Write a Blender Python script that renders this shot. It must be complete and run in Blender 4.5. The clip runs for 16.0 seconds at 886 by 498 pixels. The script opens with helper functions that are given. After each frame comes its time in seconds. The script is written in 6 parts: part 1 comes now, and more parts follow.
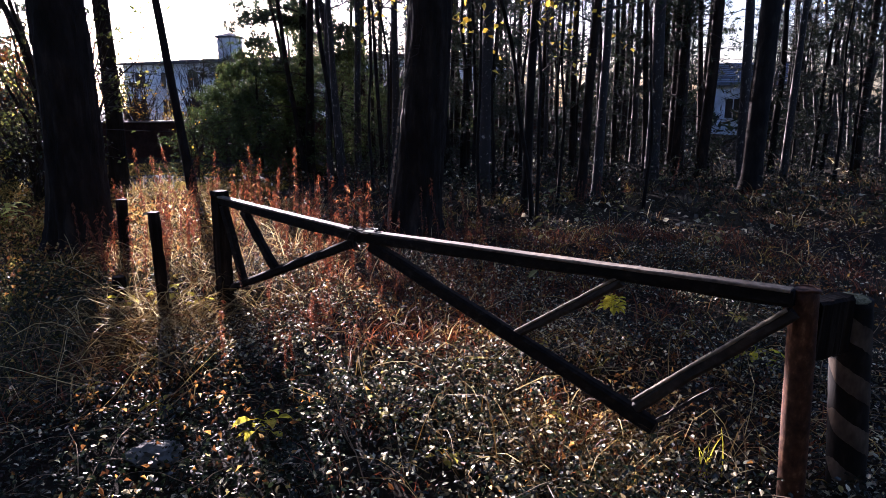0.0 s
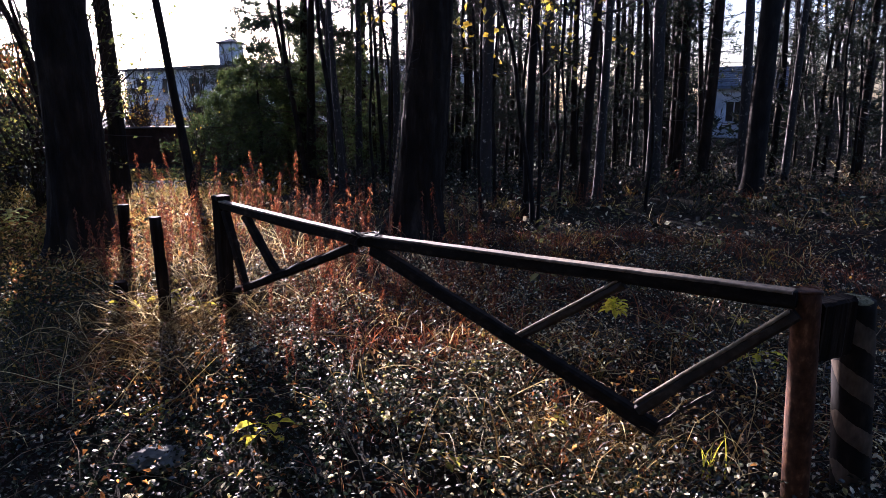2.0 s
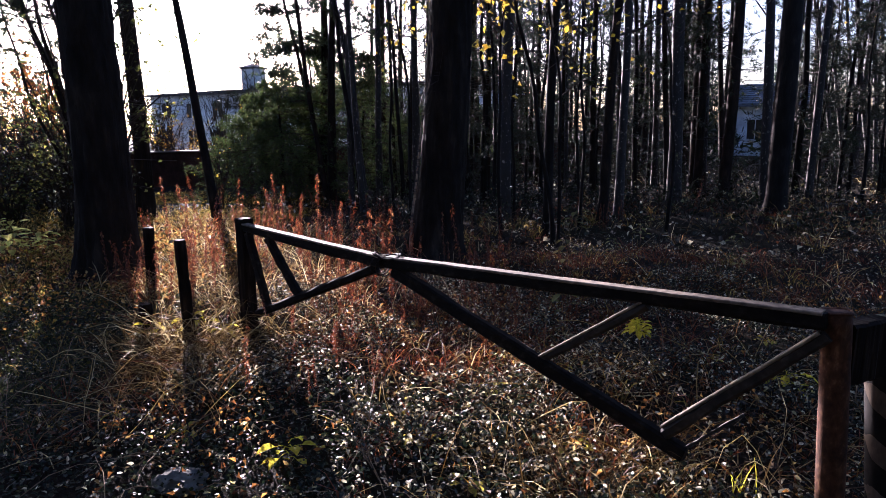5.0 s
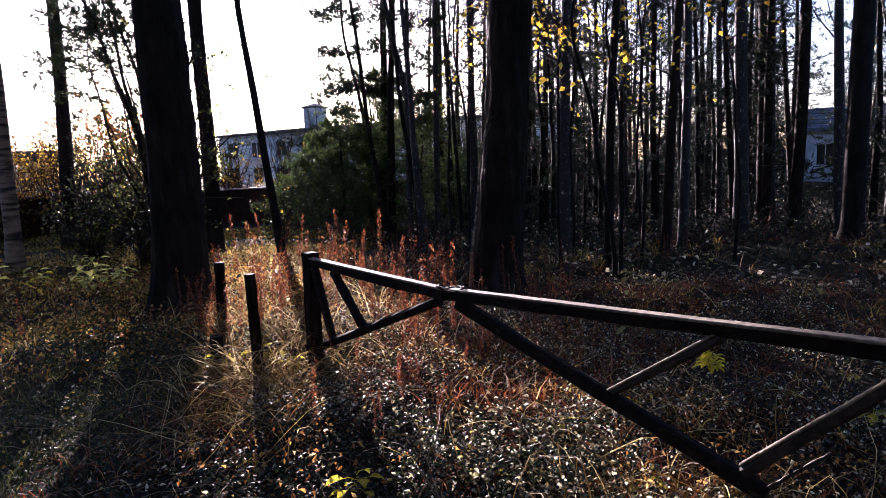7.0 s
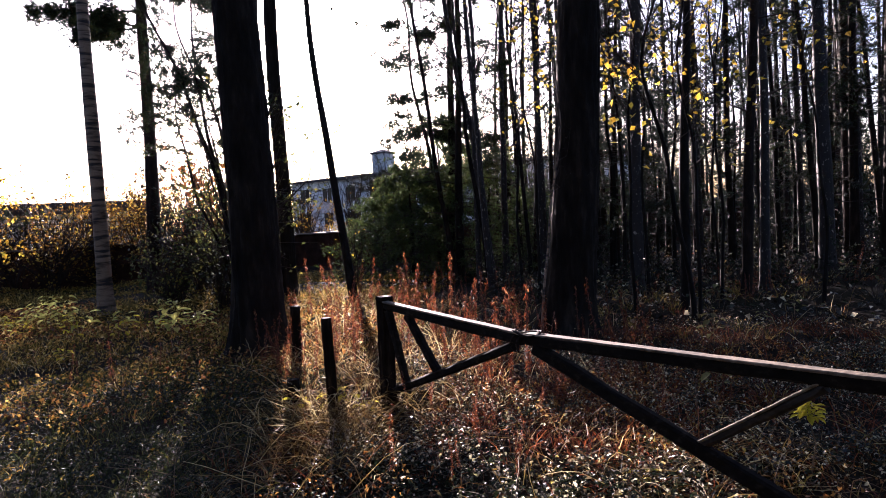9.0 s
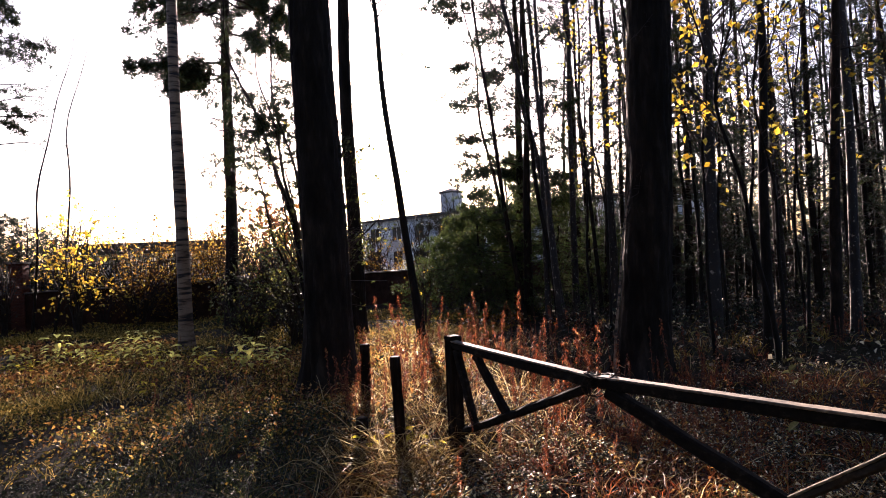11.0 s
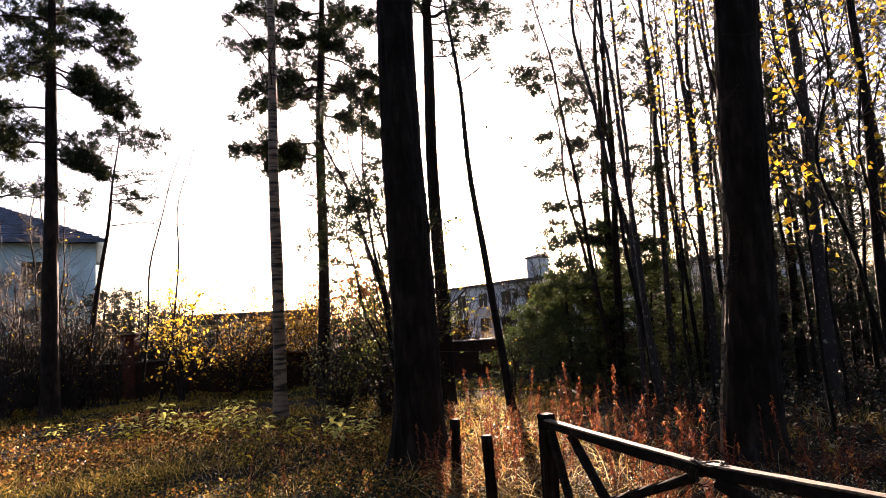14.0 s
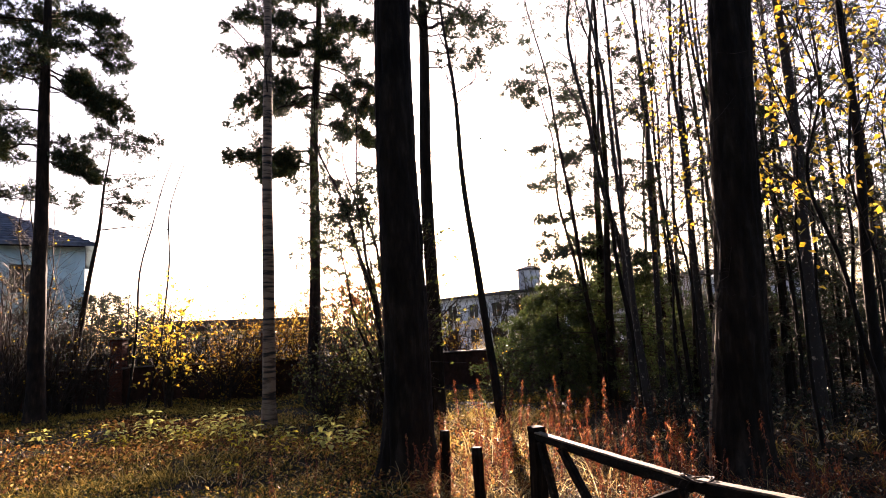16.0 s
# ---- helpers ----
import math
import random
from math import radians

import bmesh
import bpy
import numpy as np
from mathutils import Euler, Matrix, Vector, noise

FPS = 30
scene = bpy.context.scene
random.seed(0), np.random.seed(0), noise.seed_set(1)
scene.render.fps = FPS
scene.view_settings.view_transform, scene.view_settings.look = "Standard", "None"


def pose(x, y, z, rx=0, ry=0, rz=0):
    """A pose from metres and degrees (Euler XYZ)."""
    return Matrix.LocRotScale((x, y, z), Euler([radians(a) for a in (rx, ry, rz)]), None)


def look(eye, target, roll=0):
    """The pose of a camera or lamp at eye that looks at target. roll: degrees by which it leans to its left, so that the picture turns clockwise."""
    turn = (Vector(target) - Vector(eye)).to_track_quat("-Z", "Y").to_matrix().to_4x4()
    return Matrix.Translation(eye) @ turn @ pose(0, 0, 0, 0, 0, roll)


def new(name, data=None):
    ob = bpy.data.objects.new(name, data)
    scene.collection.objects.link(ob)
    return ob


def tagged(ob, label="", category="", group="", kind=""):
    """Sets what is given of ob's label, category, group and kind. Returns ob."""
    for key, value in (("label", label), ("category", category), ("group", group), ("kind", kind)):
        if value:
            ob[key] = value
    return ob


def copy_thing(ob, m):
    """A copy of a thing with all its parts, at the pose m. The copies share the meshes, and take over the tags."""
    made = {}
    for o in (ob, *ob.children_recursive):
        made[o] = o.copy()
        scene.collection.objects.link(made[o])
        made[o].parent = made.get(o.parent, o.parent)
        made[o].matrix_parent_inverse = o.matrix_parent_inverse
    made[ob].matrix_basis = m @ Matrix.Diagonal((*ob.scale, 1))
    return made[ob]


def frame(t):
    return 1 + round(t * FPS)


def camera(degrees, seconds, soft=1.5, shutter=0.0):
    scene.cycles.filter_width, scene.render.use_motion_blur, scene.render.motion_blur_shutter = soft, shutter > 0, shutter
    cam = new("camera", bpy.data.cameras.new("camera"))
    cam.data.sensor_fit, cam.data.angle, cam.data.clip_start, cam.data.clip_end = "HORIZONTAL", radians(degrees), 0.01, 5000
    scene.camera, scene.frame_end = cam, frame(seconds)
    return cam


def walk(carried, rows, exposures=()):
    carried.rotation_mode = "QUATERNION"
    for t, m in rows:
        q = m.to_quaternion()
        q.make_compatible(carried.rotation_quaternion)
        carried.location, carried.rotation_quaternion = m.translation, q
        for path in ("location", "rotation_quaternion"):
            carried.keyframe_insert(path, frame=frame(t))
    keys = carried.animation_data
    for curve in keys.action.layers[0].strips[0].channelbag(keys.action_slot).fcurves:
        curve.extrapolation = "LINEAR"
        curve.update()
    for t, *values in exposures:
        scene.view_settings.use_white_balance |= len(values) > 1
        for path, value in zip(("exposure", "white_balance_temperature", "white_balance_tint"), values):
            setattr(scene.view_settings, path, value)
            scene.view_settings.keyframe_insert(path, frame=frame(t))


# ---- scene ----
cam = camera(69.0, 16.0, soft=0.4)
PATH = [
    (0, pose(0.000, 0.000, 1.600, 77.70, -0.00, 0.00)),
    (0.5, pose(0.004, 0.003, 1.599, 77.56, -0.05, -0.16)),
    (1, pose(0.006, 0.004, 1.597, 77.82, 0.04, -0.31)),
    (1.5, pose(0.007, -0.001, 1.596, 77.95, 0.14, 0.09)),
    (2, pose(0.001, 0.000, 1.593, 78.10, 0.26, 0.08)),
    (2.5, pose(-0.001, 0.003, 1.596, 78.45, 0.22, 0.18)),
    (3, pose(-0.004, 0.005, 1.600, 78.76, 0.29, 0.31)),
    (5.5, pose(-0.014, -0.004, 1.601, 80.36, 1.06, 2.59)),
    (6, pose(-0.023, -0.013, 1.602, 80.96, 1.29, 3.72)),
    (6.5, pose(-0.034, -0.019, 1.603, 81.83, 1.73, 5.00)),
    (7, pose(-0.045, -0.023, 1.606, 82.91, 2.17, 6.67)),
    (7.5, pose(-0.058, -0.025, 1.606, 84.04, 2.56, 8.19)),
    (8, pose(-0.068, -0.017, 1.611, 85.06, 2.86, 9.49)),
    (8.5, pose(-0.088, -0.013, 1.620, 85.98, 3.27, 10.89)),
    (9, pose(-0.105, -0.013, 1.619, 86.88, 3.19, 12.46)),
    (11.5, pose(-0.110, -0.014, 1.636, 91.67, 3.31, 19.60)),
    (12, pose(-0.105, -0.020, 1.656, 92.78, 3.30, 20.58)),
    (12.5, pose(-0.112, -0.025, 1.678, 93.87, 3.12, 21.98)),
    (13, pose(-0.121, -0.026, 1.692, 94.93, 3.19, 23.57)),
    (13.5, pose(-0.128, -0.025, 1.698, 95.80, 3.56, 25.21)),
    (14, pose(-0.130, -0.024, 1.705, 96.92, 3.68, 26.18)),
    (14.5, pose(-0.130, -0.025, 1.714, 97.40, 3.58, 25.84)),
    (15, pose(-0.134, -0.030, 1.717, 97.97, 3.25, 25.83)),
    (15.5, pose(-0.139, -0.038, 1.711, 97.88, 2.91, 25.75)),
    (16, pose(-0.140, -0.038, 1.710, 97.77, 2.73, 25.31)),
]
walk(cam, PATH, [(0.0, 2.8, 4980, 34), (3.0, 2.8, 4980, 34), (9.0, 2.7, 5300, 34), (12.5, 2.84, 6150, 32), (16.0, 3.0, 6400, 32)])

# ---- world and sun: low autumn sun, ahead and to the left ----
SUN_AZ, SUN_EL = radians(24.1), radians(11.2)
SUN_WAY = Vector((-math.sin(SUN_AZ) * math.cos(SUN_EL), math.cos(SUN_AZ) * math.cos(SUN_EL), math.sin(SUN_EL)))
world = bpy.data.worlds.new("sky")
scene.world = world
world.use_nodes = True
wn = world.node_tree
sky = wn.nodes.new("ShaderNodeTexSky")
sky.sky_type, sky.sun_disc = "NISHITA", False
sky.sun_elevation, sky.sun_rotation = SUN_EL, -SUN_AZ
sky.air_density, sky.dust_density, sky.ozone_density = 1.0, 3.0, 1.5
wn.nodes["Background"].inputs["Strength"].default_value = 0.05
wn.links.new(sky.outputs["Color"], wn.nodes["Background"].inputs["Color"])
sun = new("sun", bpy.data.lights.new("sun", "SUN"))
sun.data.energy, sun.data.angle, sun.data.color = 5.0, radians(0.5), (1.0, 0.79, 0.55)
sun.matrix_world = look(SUN_WAY * 80, (0, 0, 0))


# ---- materials ----
def material(name):
    m = bpy.data.materials.new(name)
    m.use_nodes = True
    return m, m.node_tree.nodes, m.node_tree.links, m.node_tree.nodes["Principled BSDF"]


def ramp(nodes, stops):
    r = nodes.new("ShaderNodeValToRGB")
    e = r.color_ramp.elements
    while len(e) < len(stops):
        e.new(0.5)
    for k, (p, c) in enumerate(stops):
        e[k].position, e[k].color = p, (*c, 1)
    return r


def noise_node(nodes, links, scale, stretch=(1, 1, 1), detail=6, coord="Object", rough=0.6):
    tc, mp, n = nodes.new("ShaderNodeTexCoord"), nodes.new("ShaderNodeMapping"), nodes.new("ShaderNodeTexNoise")
    mp.inputs["Scale"].default_value = stretch
    n.inputs["Scale"].default_value, n.inputs["Detail"].default_value, n.inputs["Roughness"].default_value = scale, detail, rough
    links.new(tc.outputs[coord], mp.inputs["Vector"])
    links.new(mp.outputs["Vector"], n.inputs["Vector"])
    return n


def mixed(nodes, links, a, b, fac, kind="MIX"):
    m = nodes.new("ShaderNodeMix")
    m.data_type, m.blend_type = "RGBA", kind
    for sock, val in ((m.inputs[6], a), (m.inputs[7], b), (m.inputs[0], fac)):
        if isinstance(val, bpy.types.NodeSocket):
            links.new(val, sock)
        else:
            sock.default_value = val if isinstance(val, (int, float)) else (*val, 1)
    return m.outputs[2]


def bumped(nodes, links, bsdf, height, strength, distance):
    b = nodes.new("ShaderNodeBump")
    b.inputs["Strength"].default_value, b.inputs["Distance"].default_value = strength, distance
    links.new(height, b.inputs["Height"])
    links.new(b.outputs["Normal"], bsdf.inputs["Normal"])


def grained(name, c1, c2, c3, scale, stretch, rough=0.85, bump=0.6, dist=0.01, big=1.5, spec=0.3):
    """A rough surface with grain along the stretched axis, and stains at a larger size."""
    m, nodes, links, p = material(name)
    n1 = noise_node(nodes, links, scale, stretch)
    n2 = noise_node(nodes, links, big, (1, 1, 1), 4)
    r = ramp(nodes, [(0.3, c1), (0.55, c2), (0.75, c3)])
    links.new(n1.outputs["Fac"], r.inputs["Fac"])
    r2 = ramp(nodes, [(0.35, (0.45, 0.45, 0.45)), (0.7, (1.1, 1.08, 1.05))])
    links.new(n2.outputs["Fac"], r2.inputs["Fac"])
    links.new(mixed(nodes, links, r.outputs["Color"], r2.outputs["Color"], 1.0, "MULTIPLY"), p.inputs["Base Color"])
    p.inputs["Roughness"].default_value = rough
    p.inputs["Specular IOR Level"].default_value = spec
    bumped(nodes, links, p, n1.outputs["Fac"], bump, dist)
    return m


def leafy_material(name, stops, rough=0.5, glow=0.35, spec=0.4, by_object=False):
    """Leaves and blades: a colour for each one, part of the light shining through."""
    m, nodes, links, p = material(name)
    if by_object:
        pick = nodes.new("ShaderNodeObjectInfo").outputs["Random"]
    else:
        pick = nodes.new("ShaderNodeNewGeometry").outputs["Random Per Island"]
    r = ramp(nodes, stops)
    links.new(pick, r.inputs["Fac"])
    n = noise_node(nodes, links, 60, (1, 1, 1), 3)
    r2 = ramp(nodes, [(0.3, (0.6, 0.6, 0.6)), (0.7, (1.15, 1.15, 1.15))])
    links.new(n.outputs["Fac"], r2.inputs["Fac"])
    col = mixed(nodes, links, r.outputs["Color"], r2.outputs["Color"], 1.0, "MULTIPLY")
    links.new(col, p.inputs["Base Color"])
    p.inputs["Roughness"].default_value = rough
    p.inputs["Specular IOR Level"].default_value = spec
    if glow:
        t, mix = nodes.new("ShaderNodeBsdfTranslucent"), nodes.new("ShaderNodeMixShader")
        links.new(col, t.inputs["Color"])
        mix.inputs[0].default_value = glow
        links.new(p.outputs[0], mix.inputs[1])
        links.new(t.outputs[0], mix.inputs[2])
        links.new(mix.outputs[0], nodes["Material Output"].inputs["Surface"])
    return m


def birch_bark(name, white=(0.2, 0.175, 0.15), mid=(0.085, 0.07, 0.058), bands=(5.0, 5.0, 3.2), edge=0.41):
    m, nodes, links, p = material(name)
    band = noise_node(nodes, links, 3.0, bands, 5)
    fine = noise_node(nodes, links, 14, (3, 3, 8), 4)
    big = noise_node(nodes, links, 0.8, (1, 1, 1), 3)
    r = ramp(nodes, [(edge, (0.025, 0.02, 0.017)), (edge + 0.05, mid), (edge + 0.12, white)])
    links.new(band.outputs["Fac"], r.inputs["Fac"])
    r2 = ramp(nodes, [(0.35, (0.35, 0.32, 0.3)), (0.55, (1, 1, 1))])
    links.new(fine.outputs["Fac"], r2.inputs["Fac"])
    r3 = ramp(nodes, [(0.3, (0.6, 0.55, 0.5)), (0.7, (1, 1, 1))])
    links.new(big.outputs["Fac"], r3.inputs["Fac"])
    c = mixed(nodes, links, r.outputs["Color"], r2.outputs["Color"], 0.4, "MULTIPLY")
    links.new(mixed(nodes, links, c, r3.outputs["Color"], 1.0, "MULTIPLY"), p.inputs["Base Color"])
    p.inputs["Roughness"].default_value = 0.75
    bumped(nodes, links, p, band.outputs["Fac"], 0.5, 0.008)
    return m


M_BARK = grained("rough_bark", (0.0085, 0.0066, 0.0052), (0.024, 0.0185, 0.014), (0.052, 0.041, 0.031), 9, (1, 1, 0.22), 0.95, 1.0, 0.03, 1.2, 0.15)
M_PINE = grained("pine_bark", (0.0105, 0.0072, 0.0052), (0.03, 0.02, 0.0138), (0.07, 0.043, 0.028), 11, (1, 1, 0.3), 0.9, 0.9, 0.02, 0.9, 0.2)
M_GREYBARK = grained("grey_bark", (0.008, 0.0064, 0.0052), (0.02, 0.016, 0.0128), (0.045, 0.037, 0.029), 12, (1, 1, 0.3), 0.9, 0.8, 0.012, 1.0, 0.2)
# birch bark toned dark for shade, its pale flecks standing in for rim light
M_BIRCH = birch_bark("shade_toned_birch_bark", (0.36, 0.32, 0.27), (0.02, 0.0165, 0.0135), (7.0, 7.0, 4.5), 0.55)
M_WHITEBIRCH = birch_bark("white_birch_bark", (0.32, 0.235, 0.16), (0.15, 0.1, 0.065), (0.5, 0.5, 4.0), 0.41)
M_TWIG = grained("twig_bark", (0.02, 0.013, 0.01), (0.048, 0.034, 0.024), (0.085, 0.063, 0.042), 20, (1, 1, 0.5), 0.8, 0.3, 0.004)
M_STEM = grained("dry_stem", (0.14, 0.09, 0.05), (0.28, 0.2, 0.12), (0.42, 0.32, 0.2), 25, (1, 1, 1), 0.7, 0.2, 0.002, 1.5, 0.12)
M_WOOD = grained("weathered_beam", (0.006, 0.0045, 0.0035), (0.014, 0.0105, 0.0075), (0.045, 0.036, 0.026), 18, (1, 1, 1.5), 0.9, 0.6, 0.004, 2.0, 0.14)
# pale wood tone standing in for sunlight on upper faces
M_SUNLIT = grained("sunlit_wood", (0.09, 0.07, 0.045), (0.24, 0.19, 0.13), (0.4, 0.33, 0.23), 26, (1, 1, 1), 0.8, 0.6, 0.004, 3.0, 0.3)
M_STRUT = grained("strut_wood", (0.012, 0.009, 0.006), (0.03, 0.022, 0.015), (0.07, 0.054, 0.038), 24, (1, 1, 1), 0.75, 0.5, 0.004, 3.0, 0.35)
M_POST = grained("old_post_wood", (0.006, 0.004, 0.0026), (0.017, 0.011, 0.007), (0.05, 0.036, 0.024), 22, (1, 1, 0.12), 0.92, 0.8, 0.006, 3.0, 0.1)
M_RUST = grained("rusty_pipe", (0.03, 0.012, 0.006), (0.11, 0.045, 0.02), (0.27, 0.14, 0.06), 34, (1, 1, 0.6), 0.75, 0.8, 0.004, 6.0, 0.2)
M_BLACK = grained("black_paint", (0.0072, 0.0066, 0.006), (0.015, 0.0132, 0.0115), (0.036, 0.0275, 0.0225), 25, (1, 1, 0.3), 0.85, 0.5, 0.003, 4.0, 0.15)
M_WHITE = grained("worn_white_paint", (0.051, 0.04, 0.0288), (0.102, 0.08, 0.05904), (0.17, 0.136, 0.1044), 22, (1, 1, 0.4), 0.85, 0.5, 0.003, 5.0, 0.15)
M_MOSS = grained("pale_moss", (0.08, 0.07, 0.03), (0.25, 0.23, 0.12), (0.45, 0.43, 0.28), 60, (1, 1, 1), 0.95, 1.0, 0.01, 8.0, 0.2)
M_WIRE = grained("rusty_wire", (0.01, 0.007, 0.005), (0.025, 0.017, 0.012), (0.05, 0.036, 0.026), 40, (1, 1, 1), 0.8, 0.4, 0.002, 6.0, 0.2)
M_WALL = grained("brown_wall_plaster", (0.03, 0.014, 0.01), (0.055, 0.027, 0.019), (0.085, 0.044, 0.032), 6, (1, 1, 0.6), 0.9, 0.4, 0.01, 0.7, 0.2)
M_CAP = grained("pale_wall_cap", (0.07, 0.06, 0.05), (0.12, 0.105, 0.09), (0.17, 0.155, 0.135), 12, (1, 1, 1), 0.7, 0.4, 0.005, 2.0, 0.4)
M_PILLAR = grained("red_brick_pillar", (0.07, 0.026, 0.017), (0.12, 0.046, 0.03), (0.17, 0.07, 0.046), 14, (1, 1, 4), 0.9, 0.5, 0.01, 1.2, 0.2)
M_IRON = grained("dark_iron", (0.015, 0.015, 0.016), (0.03, 0.03, 0.032), (0.06, 0.055, 0.05), 30, (1, 1, 1), 0.5, 0.3, 0.002, 3.0, 0.5)
M_FACADE = grained("grey_plaster", (0.64, 0.65, 0.69), (0.74, 0.75, 0.78), (0.82, 0.82, 0.84), 2.5, (1, 1, 1), 0.9, 0.2, 0.01, 0.25, 0.2)
M_BLUEWALL = grained("pale_blue_plaster", (0.5, 0.72, 0.74), (0.6, 0.8, 0.82), (0.68, 0.86, 0.87), 3, (1, 1, 1), 0.9, 0.2, 0.01, 0.3, 0.2)
M_ROOF = grained("slate_blue_tiles", (0.06, 0.075, 0.11), (0.12, 0.145, 0.2), (0.2, 0.22, 0.28), 8, (1, 1, 1), 0.6, 0.5, 0.01, 0.8, 0.4)
M_DARKROOF = grained("dark_roof_sheet", (0.03, 0.028, 0.028), (0.06, 0.055, 0.055), (0.1, 0.095, 0.09), 6, (1, 1, 1), 0.6, 0.3, 0.01, 0.6, 0.4)
M_FRAME = grained("white_frame_paint", (0.55, 0.55, 0.55), (0.68, 0.68, 0.68), (0.78, 0.78, 0.77), 10, (1, 1, 1), 0.5, 0.2, 0.002, 2.0, 0.4)
M_COTTAGE = grained("cold_white_plaster", (0.66, 0.72, 0.8), (0.74, 0.8, 0.88), (0.8, 0.85, 0.92), 4, (1, 1, 1), 0.8, 0.2, 0.004, 0.8, 0.3)
M_STONE = grained("mossy_stone", (0.06, 0.06, 0.05), (0.15, 0.15, 0.13), (0.25, 0.25, 0.22), 14, (1, 1, 1), 0.85, 0.8, 0.01, 4.0, 0.3)

M_GLASS, _n, _l, _p = material("window_glass")
_p.inputs["Base Color"].default_value = (0.03, 0.03, 0.03, 1)
_p.inputs["Roughness"].default_value = 0.06
_p.inputs["Specular IOR Level"].default_value = 0.5

M_NEEDLE = leafy_material("pine_needles", [(0.0, (0.011, 0.022, 0.008)), (0.6, (0.025, 0.042, 0.014)), (0.93, (0.05, 0.06, 0.018)), (1.0, (0.14, 0.08, 0.025))], 0.6, 0.15, 0.25)
M_SPRUCE = leafy_material("spruce_needles", [(0.0, (0.01, 0.02, 0.009)), (0.7, (0.022, 0.038, 0.015)), (1.0, (0.06, 0.045, 0.02))], 0.6, 0.15)
M_YOUNG = leafy_material("young_pine_needles", [(0.0, (0.03, 0.05, 0.014)), (0.6, (0.06, 0.095, 0.025)), (1.0, (0.12, 0.13, 0.035))], 0.5, 0.35, 0.35)
M_YELLOW = leafy_material("yellow_leaves", [(0.0, (0.5, 0.3, 0.02)), (0.5, (0.75, 0.52, 0.03)), (0.85, (0.5, 0.45, 0.06)), (1.0, (0.3, 0.14, 0.02))], 0.45, 0.55)
M_GOLD = leafy_material("dull_gold_leaves", [(0.0, (0.04, 0.02, 0.008)), (0.4, (0.13, 0.065, 0.012)), (0.7, (0.36, 0.2, 0.022)), (0.9, (0.6, 0.44, 0.05)), (1.0, (0.3, 0.28, 0.05))], 0.45, 0.55)
M_ORANGE = leafy_material("orange_leaves", [(0.0, (0.1, 0.03, 0.008)), (0.6, (0.34, 0.11, 0.014)), (1.0, (0.42, 0.2, 0.025))], 0.5, 0.4)
M_GREENLEAF = leafy_material("dull_green_leaves", [(0.0, (0.025, 0.035, 0.011)), (0.55, (0.07, 0.085, 0.02)), (0.9, (0.16, 0.16, 0.035)), (1.0, (0.4, 0.34, 0.06))], 0.5, 0.45)
M_LIME = leafy_material("yellow_green_leaves", [(0.0, (0.5, 0.5, 0.03)), (0.6, (0.7, 0.66, 0.04)), (1.0, (0.78, 0.66, 0.05))], 0.45, 0.78, 0.3)
M_PALE = leafy_material("pale_leaves", [(0.0, (0.55, 0.45, 0.1)), (0.5, (0.8, 0.74, 0.24)), (1.0, (0.62, 0.62, 0.14))], 0.4, 0.8, 0.3)
M_RUSTLEAF = leafy_material("rust_brown_leaves", [(0.0, (0.03, 0.013, 0.006)), (0.35, (0.12, 0.05, 0.016)), (0.65, (0.3, 0.13, 0.03)), (0.88, (0.52, 0.28, 0.06)), (1.0, (0.75, 0.55, 0.2))], 0.5, 0.5, 0.3)
M_SEEDLING = leafy_material("dull_seedling_leaves", [(0.0, (0.08, 0.08, 0.025)), (0.5, (0.2, 0.2, 0.06)), (1.0, (0.42, 0.38, 0.13))], 0.5, 0.5, 0.3, True)
# the near-white stops put sun glints into a share of the leaves
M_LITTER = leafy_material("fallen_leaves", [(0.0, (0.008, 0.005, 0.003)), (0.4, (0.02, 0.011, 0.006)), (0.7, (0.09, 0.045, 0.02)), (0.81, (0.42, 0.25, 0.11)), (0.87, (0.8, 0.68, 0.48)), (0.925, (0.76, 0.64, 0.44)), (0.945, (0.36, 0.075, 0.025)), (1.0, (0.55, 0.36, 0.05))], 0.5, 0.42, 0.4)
# here too, glints are painted as near-white leaves among near-black ones
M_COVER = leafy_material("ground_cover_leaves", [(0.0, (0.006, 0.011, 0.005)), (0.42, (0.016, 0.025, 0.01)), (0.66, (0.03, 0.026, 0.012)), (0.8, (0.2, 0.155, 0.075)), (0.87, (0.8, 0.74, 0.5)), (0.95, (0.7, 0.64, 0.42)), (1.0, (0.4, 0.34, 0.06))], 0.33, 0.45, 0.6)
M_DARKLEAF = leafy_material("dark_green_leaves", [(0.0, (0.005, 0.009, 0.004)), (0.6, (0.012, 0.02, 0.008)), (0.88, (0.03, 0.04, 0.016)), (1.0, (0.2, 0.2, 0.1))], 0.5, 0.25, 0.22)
M_STRAW = leafy_material("dry_straw", [(0.0, (0.035, 0.02, 0.009)), (0.4, (0.14, 0.085, 0.03)), (0.7, (0.42, 0.3, 0.1)), (0.88, (0.8, 0.68, 0.36)), (0.96, (0.7, 0.58, 0.25)), (1.0, (0.3, 0.07, 0.025))], 0.55, 0.5, 0.15)
M_GRASS = leafy_material("faded_grass", [(0.0, (0.05, 0.06, 0.014)), (0.35, (0.13, 0.11, 0.022)), (0.65, (0.36, 0.24, 0.045)), (1.0, (0.74, 0.55, 0.14))], 0.5, 0.65, 0.15)
M_TURF = leafy_material("dull_green_grass", [(0.0, (0.015, 0.025, 0.008)), (0.5, (0.04, 0.06, 0.018)), (0.85, (0.1, 0.11, 0.03)), (1.0, (0.3, 0.24, 0.07))], 0.5, 0.45, 0.3)
